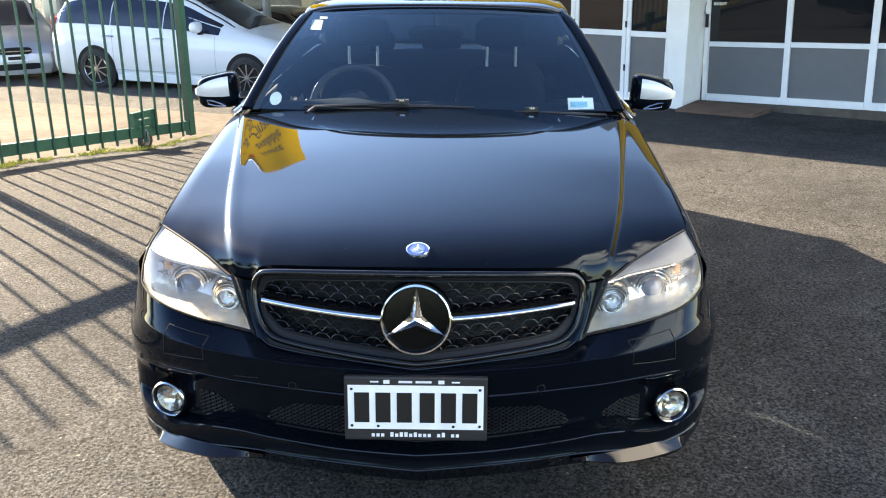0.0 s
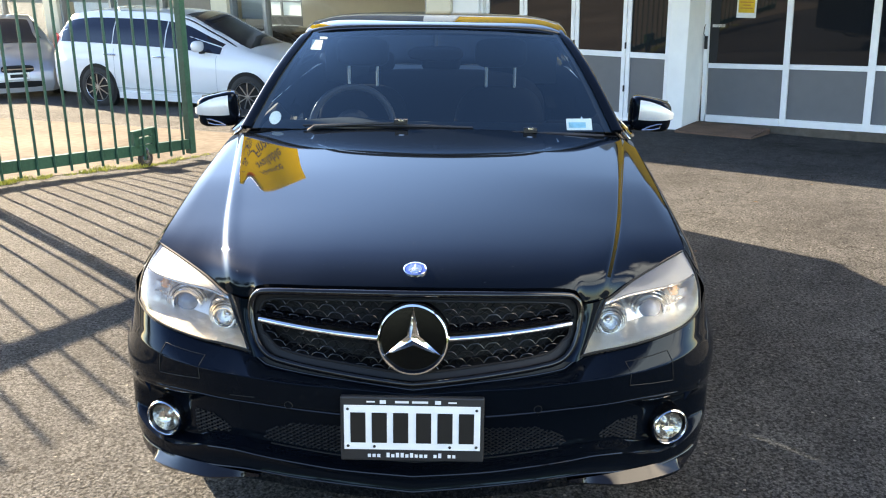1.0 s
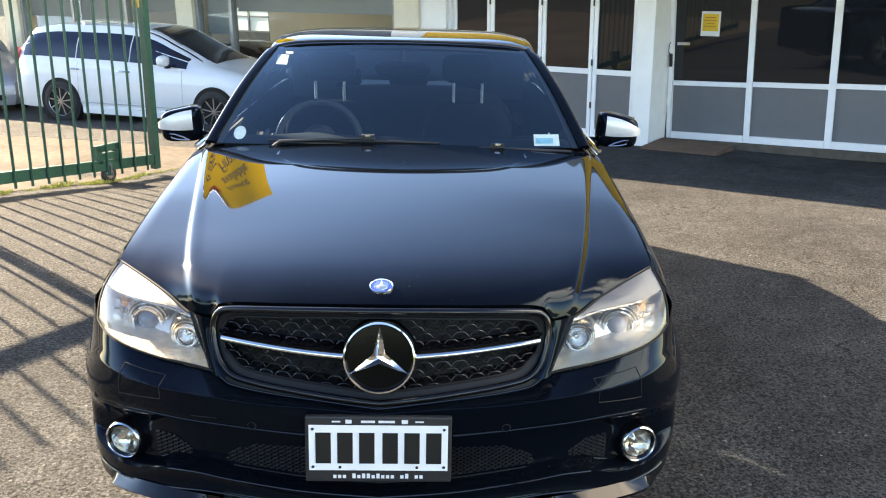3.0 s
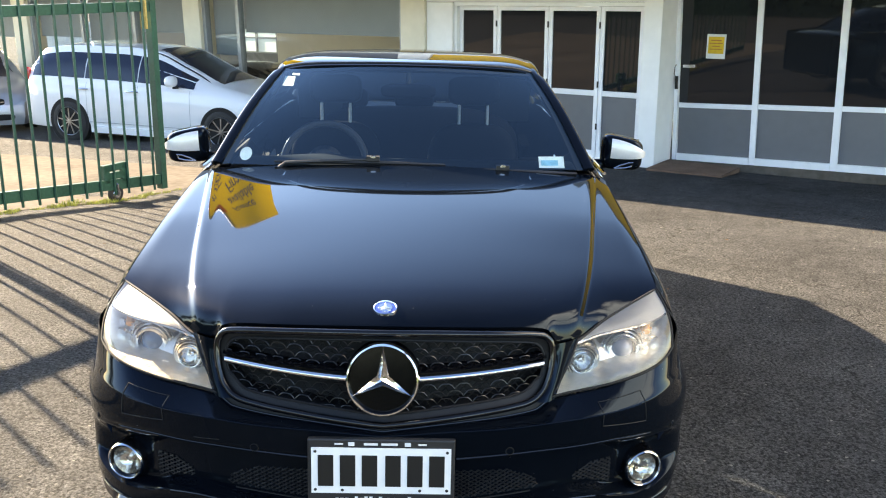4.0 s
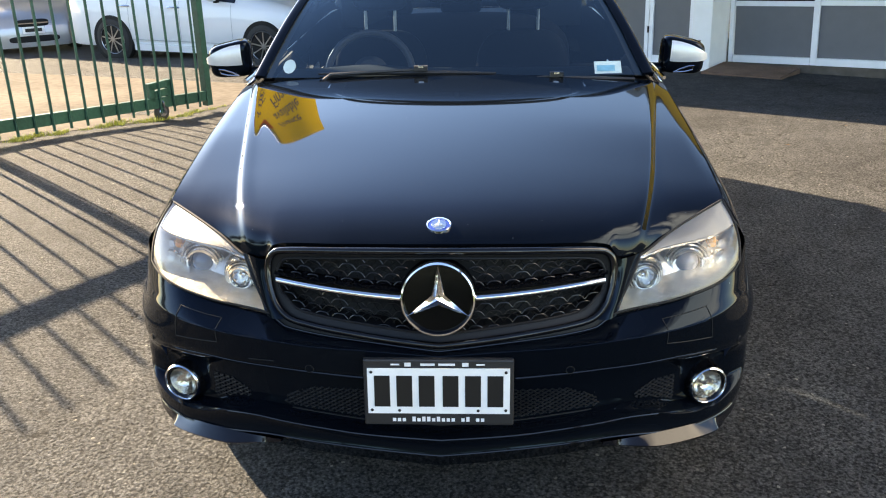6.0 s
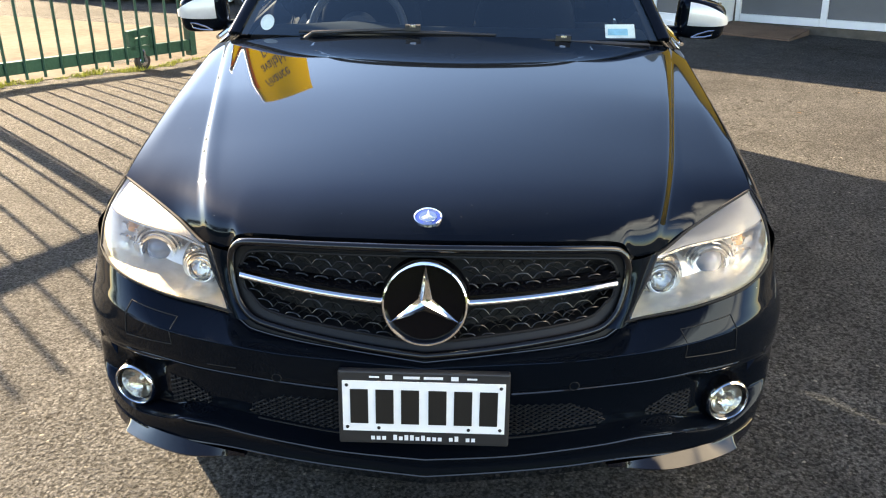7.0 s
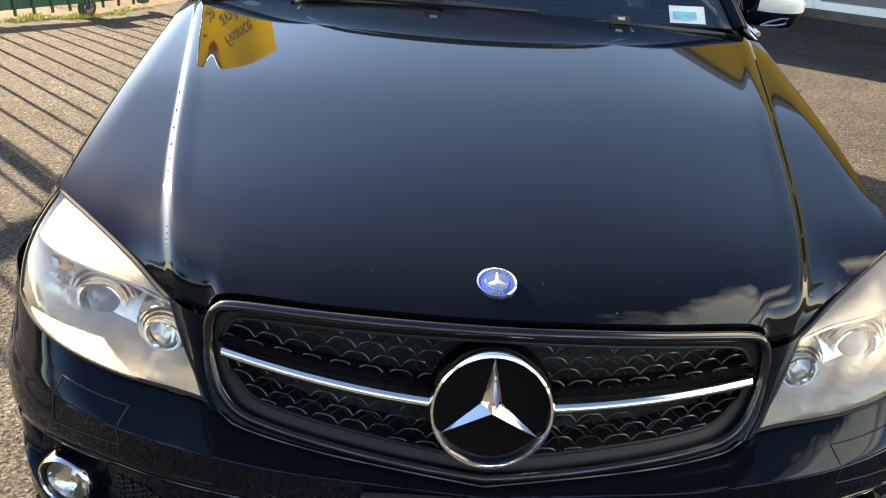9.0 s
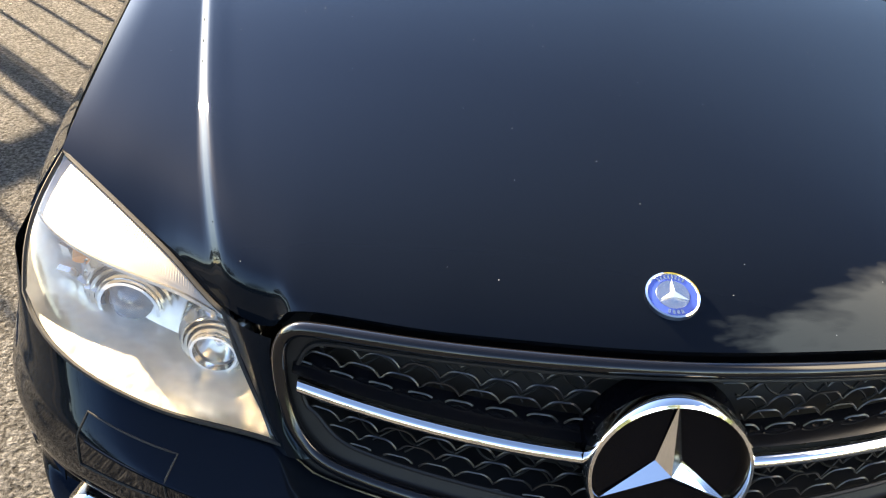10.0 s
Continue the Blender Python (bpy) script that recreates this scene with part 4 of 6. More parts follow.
for sgn in (-1, 1):
    vs = steps(0, 0.30, 14)
    pillar = part("front_pillar", grid(lambda u, v: lerp(screen_point(sgn, v / 0.30) + Vector((0, -0.004, 0.006)), rail_point(sgn, v), u) + Vector((sgn * 0.018, -0.012, 0.012)) * math.sin(math.pi * u), steps(0, 1, 8), vs), PAINT, car)
    thick(pillar, 0.015)
    part("roof_rail", grid(lambda u, v: lerp(roof_point(sgn, (v - 0.30) / 0.42), rail_point(sgn, v), u) + Vector((sgn * 0.014, 0, 0.008)) * math.sin(math.pi * u), steps(0, 1, 6), steps(0.30, 0.72, 20)), PAINT, car)
    part("rear_pillar", grid(lambda u, v: lerp(Vector((sgn * lerp(0.545, 0.70, (v - 0.72) / 0.28), lerp(3.03, 3.83, (v - 0.72) / 0.28), lerp(1.30, 0.96, (v - 0.72) / 0.28))), rail_point(sgn, v), u), steps(0, 1, 6), steps(0.72, 1, 10)), PAINT, car)
    glass = part("side_window", grid(lambda v, u: lerp(Vector((sgn * 0.822, lerp(1.50, 3.80, v), lerp(0.935, 0.95, v))), rail_point(sgn, v), u) , steps(0.0, 1, 30), steps(0, 1, 6)), TINTED, car)
    facing(glass, (sgn, 0, 0))
    part("window_trim", tube([(sgn * 0.83, lerp(1.55, 3.75, k / 12), lerp(0.945, 0.955, k / 12)) for k in range(13)], 0.008, 6), CHROME, glass)
    part("window_trim", tube([rail_point(sgn, v) + Vector((sgn * 0.004, 0, 0)) for v in steps(0.02, 0.95, 30)], 0.006, 6), GLOSSY, glass)
    part("centre_pillar", grid(lambda u, v: Vector((sgn * lerp(0.822, 0.60, v), 2.58 + 0.09 * u, lerp(0.94, 1.285, v))), [0, 1], [0, 1]), GLOSSY, car)
rear_glass = part("rear_window", grid(lambda u, v: Vector((u * lerp(0.545, 0.70, v), lerp(3.10, 3.85, v) - 0.09 * u * u * (1 - v), lerp(1.325, 0.955, v) - 0.03 * u * u + 0.03 * math.sin(math.pi * v))), steps(-1, 1, 14), steps(0, 1, 10)), REAR_SCREEN, car)
facing(rear_glass, (0, 1, 1))

# cowl and wipers
part("cowl", grid(lambda u, v: Vector((u * 0.76, lerp(1.40, 1.50 + 0.05 * (u * 0.76) ** 2, v), lerp(0.945, 0.966, v) - 0.02 * u * u)), steps(-1, 1, 24), [0, 0.5, 1]), PLASTIC, car)


def on_screen(x, z, lift=0.0):
    """A point on the windscreen at x and height z."""
    v = (z - 0.968) / 0.362
    for _ in range(8):
        u = x / lerp(0.735, 0.560, v)
        v += (z - screen_point(u, v).z) / 0.40
    p = screen_point(u, v)
    return p + Vector((0, -0.64, 0.77)) * lift


for xs, base, hinge, drop in (((-0.52, 0.17), (-0.50, 1.455, 0.962), -0.12, 0.016), ((0.22, 0.70), (0.20, 1.455, 0.945), 0.40, 0.040)):
    arm = part("wiper", tube([Vector(base), Vector(base) + Vector((0.03, 0.01, 0.022)), on_screen(lerp(base[0], hinge, 0.5), 0.992 - drop, 0.020), on_screen(hinge, 0.998 - drop, 0.024)], lambda t: 0.009 - 0.004 * t, 8), PLASTIC, car)
    part("wiper_blade", tube([on_screen(lerp(xs[0], xs[1], k / 10), 0.990 - drop + 0.004 * math.sin(math.pi * k / 10), 0.012) for k in range(11)], lambda t: 0.011 - 0.006 * abs(2 * t - 1), 6), PLASTIC, arm)
    part("wiper_clip", boxed(-0.026, -0.012, -0.008, 0.026, 0.012, 0.010, m=Matrix.Translation(on_screen(hinge, 0.999 - drop, 0.028))), PLASTIC, arm)
    part("wiper_mark", boxed(-0.010, -0.013, 0.004, 0.010, 0.004, 0.0115, m=Matrix.Translation(on_screen(hinge, 0.999 - drop, 0.028))), SATIN, arm)

# labels inside the screen
def screen_label(name, x, z, w, h, mat, label, lift=-0.004):
    bm = grid(lambda a, b: on_screen(x + a * w, z + b * h, lift), steps(-0.5, 0.5, 4), steps(-0.5, 0.5, 3))
    return part(name, bm, mat, screen, label)


PAPER_BLUE = material("sticker_blue", (0.25, 0.55, 0.68), 0.5, scale=60, vary=0.2)
PAPER_WHITE = material("sticker_white", (0.8, 0.83, 0.82), 0.5, scale=40, vary=0.08)
screen_label("service_label", 0.605, 0.995, 0.105, 0.038, PAPER_WHITE, "white and blue paper service label")
screen_label("label_band", 0.597, 0.992, 0.070, 0.018, PAPER_BLUE, "blue printed panel", -0.0025)
screen_label("corner_label", -0.525, 1.262, 0.05, 0.035, PAPER_WHITE, "small white paper label")
screen_label("corner_label", -0.50, 1.288, 0.035, 0.008, PAPER_WHITE, "small white strip label")
disc = [on_screen(-0.645 + 0.025 * math.cos(a), 1.005 + 0.022 * math.sin(a), -0.004) for a in steps(0, 2 * math.pi, 20)[:-1]]
bm = bmesh.new()
bm.faces.new([bm.verts.new(p) for p in disc])
part("round_label", bm, PAPER_WHITE, screen, "round white label")

# cabin
cabin = part("cabin_tub", boxed(-0.78, 1.4, 0.22, 0.78, 3.85, 0.30), TRIM, car, smooth=False)
part("dashboard", grid(lambda u, v: Vector((u * 0.72, lerp(1.49 + 0.05 * (u * .72) ** 2, 1.90, v), 0.925 + 0.03 * math.sin(math.pi * v) - 0.30 * max(0, v - 0.85) / 0.15 * 0.5 + 0.02 * math.exp(-((u + 0.5) / 0.22) ** 2) * v)), steps(-1, 1, 24), steps(0, 1, 14)), TRIM, car)
RIM_LEATHER = material("rim_leather", (0.045, 0.047, 0.05), 0.28, scale=120, bump=0.15)
wm = Matrix.Translation((-0.372, 1.93, 0.893)) @ pose(0, 0, 0, 66, 0, 0)
wheel_rim = part("steering_wheel", tube([wm @ Vector((0.187 * math.cos(a), 0.187 * math.sin(a), 0)) for a in steps(0, 2 * math.pi, 40)[:-1]], 0.016, 10, closed=True), RIM_LEATHER, car)
part("steering_boss", turned([(0, 0.035), (0.06, 0.03), (0.085, 0.0), (0.06, -0.03)], 20, wm), TRIM, wheel_rim)
for a in (0, 180, 270):
    part("steering_spoke", boxed(0.05, -0.02, -0.01, 0.18, 0.02, 0.01, m=wm @ pose(0, 0, 0, 0, 0, a)), SATIN if a == 270 else TRIM, wheel_rim)


def cushion(w, d, h, m, e=3.5, bm=None):
    """A soft block: a rounded box w x d x h centred at m."""
    bm = bm or bmesh.new()

    def p(a, b):
        ca, sa, cb, sb = math.cos(a), math.sin(a), math.cos(b), math.sin(b)
        g = lambda c: math.copysign(abs(c) ** (2 / e), c)
        return m @ Vector((w / 2 * g(cb) * g(ca), d / 2 * g(cb) * g(sa), h / 2 * g(sb)))
    return grid(p, steps(0, 2 * math.pi, 28), steps(-math.pi / 2, math.pi / 2, 16), bm)


POST_STEEL = material("post_steel", (0.90, 0.92, 0.92), 0.30, 0.2)
for sx in (-0.385, 0.325):
    seat = part("front_seat", cushion(0.48, 0.15, 0.66, Matrix.Translation((sx, 2.50, 0.675)) @ pose(0, 0, 0, -14, 0, 0)), LEATHER, car)
    part("seat_cushion", cushion(0.50, 0.52, 0.17, Matrix.Translation((sx, 2.22, 0.45)) @ pose(0, 0, 0, 8, 0, 0)), LEATHER, seat)
    part("headrest", cushion(0.27, 0.11, 0.15, Matrix.Translation((sx, 2.56, 1.165)) @ pose(0, 0, 0, -8, 0, 0), 4.0), LEATHER, seat)
    for dx in (-0.073, 0.073):
        part("headrest_post", tube([(sx + dx, 2.545, 0.97), (sx + dx, 2.55, 1.12)], 0.0075, 8), POST_STEEL, seat)
bench = part("rear_seat", cushion(1.28, 0.18, 0.62, Matrix.Translation((0, 3.30, 0.68)) @ pose(0, 0, 0, -18, 0, 0)), LEATHER, car)
for sgn in (-1, 1):          # inner trim of the rear pillars
    part("pillar_trim", grid(lambda u, v: Vector((sgn * lerp(0.40 + 0.05 * (1 - v) ** 2, 0.70, u), 3.34 + 0.02 * u, lerp(0.90, 1.31 - 0.05 * u, v))), steps(0, 1, 6), steps(0, 1, 8)), TRIM, car)
part("parcel_shelf", boxed(-0.68, 3.38, 0.93, 0.68, 3.82, 0.95), TRIM, car, smooth=False)
for x in (-0.40, 0.0, 0.40):
    part("headrest", cushion(0.24, 0.09, 0.14, Matrix.Translation((x, 3.40, 1.02)), 3.0), LEATHER, bench)
rvm = part("inner_mirror", cushion(0.245, 0.04, 0.068, Matrix.Translation((0.005, 1.93, 1.225)), 3.0), GLOSSY, screen)
part("mirror_stem", tube([(0.005, 1.945, 1.235), (0.005, 1.965, 1.265), (0.005, 1.975, 1.30)], 0.012), TRIM, rvm)
part("headlining", grid(lambda u, v: roof_point(u * 0.96, 0.03 + 0.94 * v) - Vector((0, 0, 0.038)), steps(-1, 1, 10), steps(0, 1, 10)), TRIM, car)

# outside mirrors: a boxy shell with a silver cap
for sgn in (-1, 1):
    m = Matrix.Translation((sgn * 0.958, 1.85, 0.982)) @ pose(0, 0, 0, 0, sgn * 3, -sgn * 5)
    MW, MD, MH = 0.092, 0.062, 0.073
    g = lambda c, e: math.copysign(abs(c) ** (2 / e), c)

    def shell(a, b):
        ca, sa, cb, sb = math.cos(a), math.sin(a), math.cos(b), math.sin(b)
        x, y, z = g(cb, 4.5) * g(ca, 5.0), g(cb, 4.5) * g(sa, 2.6), g(sb, 4.5)
        return m @ Vector((sgn * MW * x, MD * y, MH * z * (1 - 0.12 * x) - 0.006 * x))
    mirror = part("door_mirror", grid(shell, steps(0, 2 * math.pi, 44), steps(-math.pi / 2, math.pi / 2, 24)), PAINT, car)

    def cap(u, v):
        x = lerp(-0.58, 1.10, u)
        zt, zb = lerp(0.86, 0.30, u ** 2.4), lerp(-0.30, -0.02, u ** 1.6)
        z = lerp(zb, zt, v)
        r = max(0.0, 1 - min(1, abs(x) / 1.12) ** 4.0) ** (1 / 2.4)
        bulge = math.sin(math.pi * v) ** 0.5 * (0.10 if 0 < v < 1 else 0)
        return m @ Vector((sgn * MW * x, -(MD * 1.02 * r * (1 - 0.25 * abs(z) ** 3) + 0.008 * bulge * 5 * (1 - u) + 0.004), MH * z - 0.006 * x))
    thick(part("mirror_cap", grid(cap, steps(0, 1, 24), steps(0, 1, 12)), CAP_SILVER, mirror, "bright silver mirror cap"), 0.004)
    part("mirror_fin", tube([m @ Vector((sgn * MW * x, -MD * 1.0 * (1 - abs(x) ** 5) ** 0.4 - 0.004, MH * z)) for x, z in ((-0.35, -0.86), (0.15, -0.78), (0.45, -0.66), (0.52, -0.42), (0.30, -0.46), (-0.10, -0.66), (-0.35, -0.86))], 0.0035, 6), SATIN, mirror)
    part("mirror_glass", boxed(-0.080, 0.056, -0.056, 0.080, 0.064, 0.056, m=m), CHROME, mirror)
    part("mirror_arm", tube([(sgn * 0.80, 1.83, 0.930), (sgn * 0.86, 1.84, 0.930), (sgn * 0.92, 1.85, 0.935)], lambda t: 0.026 - 0.006 * t, 10), PAINT, mirror)

# ---- nose: grille ----
def grille_y(x, z):
    return 0.046 + 0.46 * x * x + 0.24 * (z - 0.56)


def grille_ring(inset=0.0, n=90):
    """The grille's opening as (x, z) points: flat top, rounded shoulders, sides falling in to a shallow V."""
    half = [(0, 0.801), (0.15, 0.798), (0.30, 0.788), (0.405, 0.776), (0.436, 0.764), (0.450, 0.740), (0.451, 0.705), (0.443, 0.665), (0.428, 0.630), (0.395, 0.603), (0.33, 0.593), (0.2, 0.583), (0, 0.565)]
    pts = []
    for i, (x, z) in enumerate(half):
        pts.append(Vector((max(0, x - inset * (1 if x else 0)), z - inset * (1 if z > 0.72 else -1 if z < 0.64 else 0))))
    fine = []
    for i in range(len(pts) - 1):
        p0, p1, p2, p3 = pts[max(i - 1, 0)], pts[i], pts[i + 1], pts[min(i + 2, len(pts) - 1)]
        if i == 0:
            p0 = Vector((-p2.x, p2.y))
        for k in range(6):
            t = k / 6
            fine.append(0.5 * ((2 * p1) + (p2 - p0) * t + (2 * p0 - 5 * p1 + 4 * p2 - p3) * t * t + (3 * p1 - p0 - 3 * p2 + p3) * t ** 3))
    fine.append(pts[-1])
    fine[0].x = fine[-1].x = 0
    return [(p.x, p.y) for p in fine] + [(-p.x, p.y) for p in fine[-2:0:-1]]


def in_ring(ring, x, z):
    inside = False
    for i in range(len(ring)):
        (x0, z0), (x1, z1) = ring[i - 1], ring[i]
        if (z0 > z) != (z1 > z) and x < (x1 - x0) * (z - z0) / (z1 - z0) + x0:
            inside = not inside
    return inside


ring = grille_ring()
grille = part("grille", tube([(x, grille_y(x, z) - 0.004, z) for x, z in ring], 0.0095, 10, closed=True), GLOSSY, car)
inner = grille_ring(0.022)
part("inner_frame", tube([(x, grille_y(x, z) + 0.010, z) for x, z in inner], 0.0035, 8, closed=True), WELL, grille)
bm = bmesh.new()
outer_v = [bm.verts.new((x, grille_y(x, z) + 0.004, z)) for x, z in ring]
inner_v = [bm.verts.new((x, grille_y(x, z) + 0.012, z)) for x, z in inner]
deep_v = [bm.verts.new((x, grille_y(x, z) + 0.075, z)) for x, z in inner]
for i in range(len(ring)):
    j = (i + 1) % len(ring)
    bm.faces.new((outer_v[i], outer_v[j], inner_v[j], inner_v[i]))
    bm.faces.new((inner_v[i], inner_v[j], deep_v[j], deep_v[i]))
part("grille_well", bm, WELL, grille)
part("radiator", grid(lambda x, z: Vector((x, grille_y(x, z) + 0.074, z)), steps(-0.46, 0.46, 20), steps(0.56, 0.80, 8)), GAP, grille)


def net(inside, place, x0, x1, z0, z1, dx, dz, r, wave=0.0, lift=0.0):
    """Two families of slanting wires, cut off at an outline."""
    bm = bmesh.new()
    for fam in (-1, 1):
        slope = fam * dz / dx
        n0, n1 = int((x0 - (z1 - z0) * dx / dz) / dx) - 1, int((x1 + (z1 - z0) * dx / dz) / dx) + 1
        for k in range(n0, n1 + 1):
            run = []
            m = int((z1 - z0) / dz * 8)
            for i in range(m + 1):
                z = z0 + (z1 - z0) * i / m
                x = k * dx + fam * ((z - z0) * dx / dz + wave * math.sin(2 * math.pi * (z - z0) / dz))
                ph = (z - z0) / dz * math.pi * 2
                z2 = z
                if inside(x, z2):
                    run.append(Vector(place(x, z2)) + Vector((0, lift * math.sin(ph + (0 if fam > 0 else math.pi)), 0)))
                else:
                    if len(run) > 1:
                        tube(run, r, 5, bm)
                    run = []
            if len(run) > 1:
                tube(run, r, 5, bm)
    return bm


def scales(inside, place, x0, x1, z0, z1, dx, dz, h, r):
    """Rows of arched wires, each row set half a step aside of the one below, cut off at an outline."""
    bm = bmesh.new()
    for k in range(int((z1 - z0) / dz) + 1):
        run = []
        for x in steps(x0, x1, int((x1 - x0) / dx * 12)):
            w = math.sin(math.pi * (x / dx + 0.5 * (k % 2)))
            z = z0 + k * dz + h * (1 - (1 - abs(w)) ** 1.6)
            if inside(x, z):
                run.append(Vector(place(x, z)) + Vector((0, -0.006 * abs(w), 0)))
            else:
                if len(run) > 1:
                    tube(run, r, 5, bm)
                run = []
        if len(run) > 1:
            tube(run, r, 5, bm)
    return bm


clear = lambda x, z: in_ring(inner, x, z) and abs(z - (0.690 + 0.03 * abs(x))) > 0.013 and math.hypot(x, z - 0.692) > 0.095
NET = material("net_plastic", (0.010, 0.010, 0.011), 0.30, spec=0.5)
INTAKE_DARK = material("dark_net", (0.006, 0.006, 0.006), 0.5, spec=0.2)
net_ob = part("grille_net", scales(clear, lambda x, z: (x, grille_y(x, z) + 0.016, z), -0.46, 0.46, 0.572, 0.80, 0.047, 0.0185, 0.0175, 0.0015), NET, grille)
net_ob["kind"] = "stuff"
part("grille_net", net(clear, lambda x, z: (x, grille_y(x, z) + 0.036, z), -0.46, 0.46, 0.55, 0.80, 0.047, 0.037, 0.0016, wave=0.003, lift=0.004), INTAKE_DARK, grille)["kind"] = "stuff"
for sgn in (-1, 1):
    pts = [Vector((sgn * lerp(0.095, 0.428, t), grille_y(lerp(0.095, 0.428, t), 0.69) - 0.008 + 0.004 * t, lerp(0.686, 0.699, t) + 0.004 * math.sin(math.pi * t) * 0)) for t in steps(0, 1, 12)]
    bar = bmesh.new()
    rings_ = []
    for p in pts:
        rings_.append([bar.verts.new(p + Vector((0, -0.011 * math.cos(a), 0.0092 * math.sin(a)))) for a in steps(0, 2 * math.pi, 14)[:-1]])
    for a, b in zip(rings_, rings_[1:]):
        for k in range(14):
            bar.faces.new((a[k], a[(k + 1) % 14], b[(k + 1) % 14], b[k]))
    bar.faces.new(rings_[0][::-1]), bar.faces.new(rings_[-1])
    blade = part("grille_bar", bar, CHROME, grille, "polished chrome bar")
    part("bar_blade", grid(lambda t, v: Vector((sgn * lerp(0.095, 0.436, t), grille_y(lerp(0.095, 0.436, t), 0.69) + lerp(0.0, 0.035, v), lerp(0.692, 0.705, t) + 0.006 + 0.010 * v)), steps(0, 1, 10), [0, 0.5, 1]), GLOSSY, blade)

# three-pointed emblem
em = Matrix.Translation((0, 0.056, 0.692)) @ pose(0, 0, 0, 90 - 13, 0, 0) @ Matrix.Scale(0.968, 4)
emblem = part("emblem", turned([(0.0, 0.0), (0.088, 0.0), (0.092, -0.012), (0.10, -0.05)], 48, em), DISC_BLACK, grille, "black gloss disc of the emblem")
part("emblem_ring", turned([(0.0875, 0.002), (0.0885, 0.012), (0.0915, 0.0175), (0.0955, 0.0165), (0.0985, 0.010), (0.099, -0.006), (0.0875, -0.004), (0.0875, 0.002)], 64, em), CHROME, emblem, "chrome ring")


def star(bm, R, r, h, m):
    c = bm.verts.new(m @ Vector((0, 0, h)))
    rim = []
    for k in range(3):
        a = math.pi / 2 + k * 2 * math.pi / 3
        rim.append(bm.verts.new(m @ Vector((R * math.cos(a), R * math.sin(a), 0.004))))
        b = a + math.pi / 3
        rim.append(bm.verts.new(m @ Vector((r * math.cos(b), r * math.sin(b), 0.001))))
    for i in range(6):
        bm.faces.new((c, rim[i], rim[(i + 1) % 6]))
    return bm


part("emblem_star", star(bmesh.new(), 0.088, 0.0185, 0.020, em), CHROME, emblem, "faceted chrome star", smooth=False)

# badge on the bonnet
by = 0.176
bn = hood_normal(0, by)
bmx = Matrix.Translation((0, by, hood_z(0, by) + 0.001)) @ bn.to_track_quat("Z", "Y").to_matrix().to_4x4()
badge = part("bonnet_badge", turned([(0.0, 0.004), (0.019, 0.004), (0.0195, 0.003)], 40, bmx), SATIN, car, "silver centre of a round enamel badge")
part("badge_ring", turned([(0.0195, 0.0035), (0.0285, 0.003), (0.0288, 0.0)], 40, bmx), BLUE, badge, "blue enamel ring")
part("badge_edge", turned([(0.0285, 0.003), (0.0295, 0.0045), (0.0315, 0.0035), (0.032, -0.003)], 40, bmx), CHROME, badge, "chrome rim")
part("badge_star", star(bmesh.new(), 0.0185, 0.0035, 0.0075, Matrix.Translation((0, 0, 0)) @ bmx @ Matrix.Translation((0, 0, 0.003))), WHITE_INK, badge, smooth=False)
for k in range(8):           # unreadable letters on the ring
    a = radians(54 + 72 * k / 7) if k < 8 else 0
    part("badge_mark", boxed(-0.0012, -0.0026, 0.0030, 0.0012, 0.0026, 0.0040, m=bmx @ pose(0.0242 * math.cos(a), 0.0242 * math.sin(a), 0, 0, 0, math.degrees(a) - 90)), SATIN, badge)
for k in range(4):
    a = radians(252 + 36 * k / 3)
    part("badge_mark", boxed(-0.0016, -0.0026, 0.0030, 0.0016, 0.0026, 0.0040, m=bmx @ pose(0.0242 * math.cos(a), 0.0242 * math.sin(a), 0, 0, 0, math.degrees(a) - 90)), SATIN, badge)

# black cheeks between grille and head lamps
cheek_in = curve([(0.59, 0.405), (0.605, 0.412), (0.63, 0.434), (0.665, 0.449), (0.70, 0.461), (0.722, 0.465), (0.74, 0.462)])
for sgn in (-1, 1):
    def cheek(u, v):
        z = lerp(0.596, 0.742, v)
        xi, xo = cheek_in(z), lerp(0.459, 0.527, v)
        yo = lerp(0.143, 0.236, v)
        x = lerp(xi, xo, u)
        return Vector((sgn * x, lerp(grille_y(xi, z) + 0.002, yo, u) - 0.007 * math.sin(math.pi * u), z))
    part("grille_cheek", grid(cheek, steps(0, 1, 10), steps(0, 1, 16)), PAINT, car)
ring_low = curve([(0, 0.563), (0.2, 0.581), (0.33, 0.591), (0.395, 0.600), (0.43, 0.604), (0.47, 0.606)])
part("grille_sill", grid(lambda x, v: lerp(bumper_point(plan_u(x), 5.0) + Vector((0, 0.002, -0.004)), Vector((x, grille_y(x, ring_low(abs(x))) + 0.004, ring_low(abs(x)))), v), steps(-0.462, 0.462, 40), [0, 0.15, 0.5, 1]), WELL, grille)
part("sill_edge", tube([bumper_point(plan_u(x), 5.0) + Vector((0, -0.001, 0.001)) for x in steps(-0.462, 0.462, 50)], 0.0022, 6), GLOSSY, grille)
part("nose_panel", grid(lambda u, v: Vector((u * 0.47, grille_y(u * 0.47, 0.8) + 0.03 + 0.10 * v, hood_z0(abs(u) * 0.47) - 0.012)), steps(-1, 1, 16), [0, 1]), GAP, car)

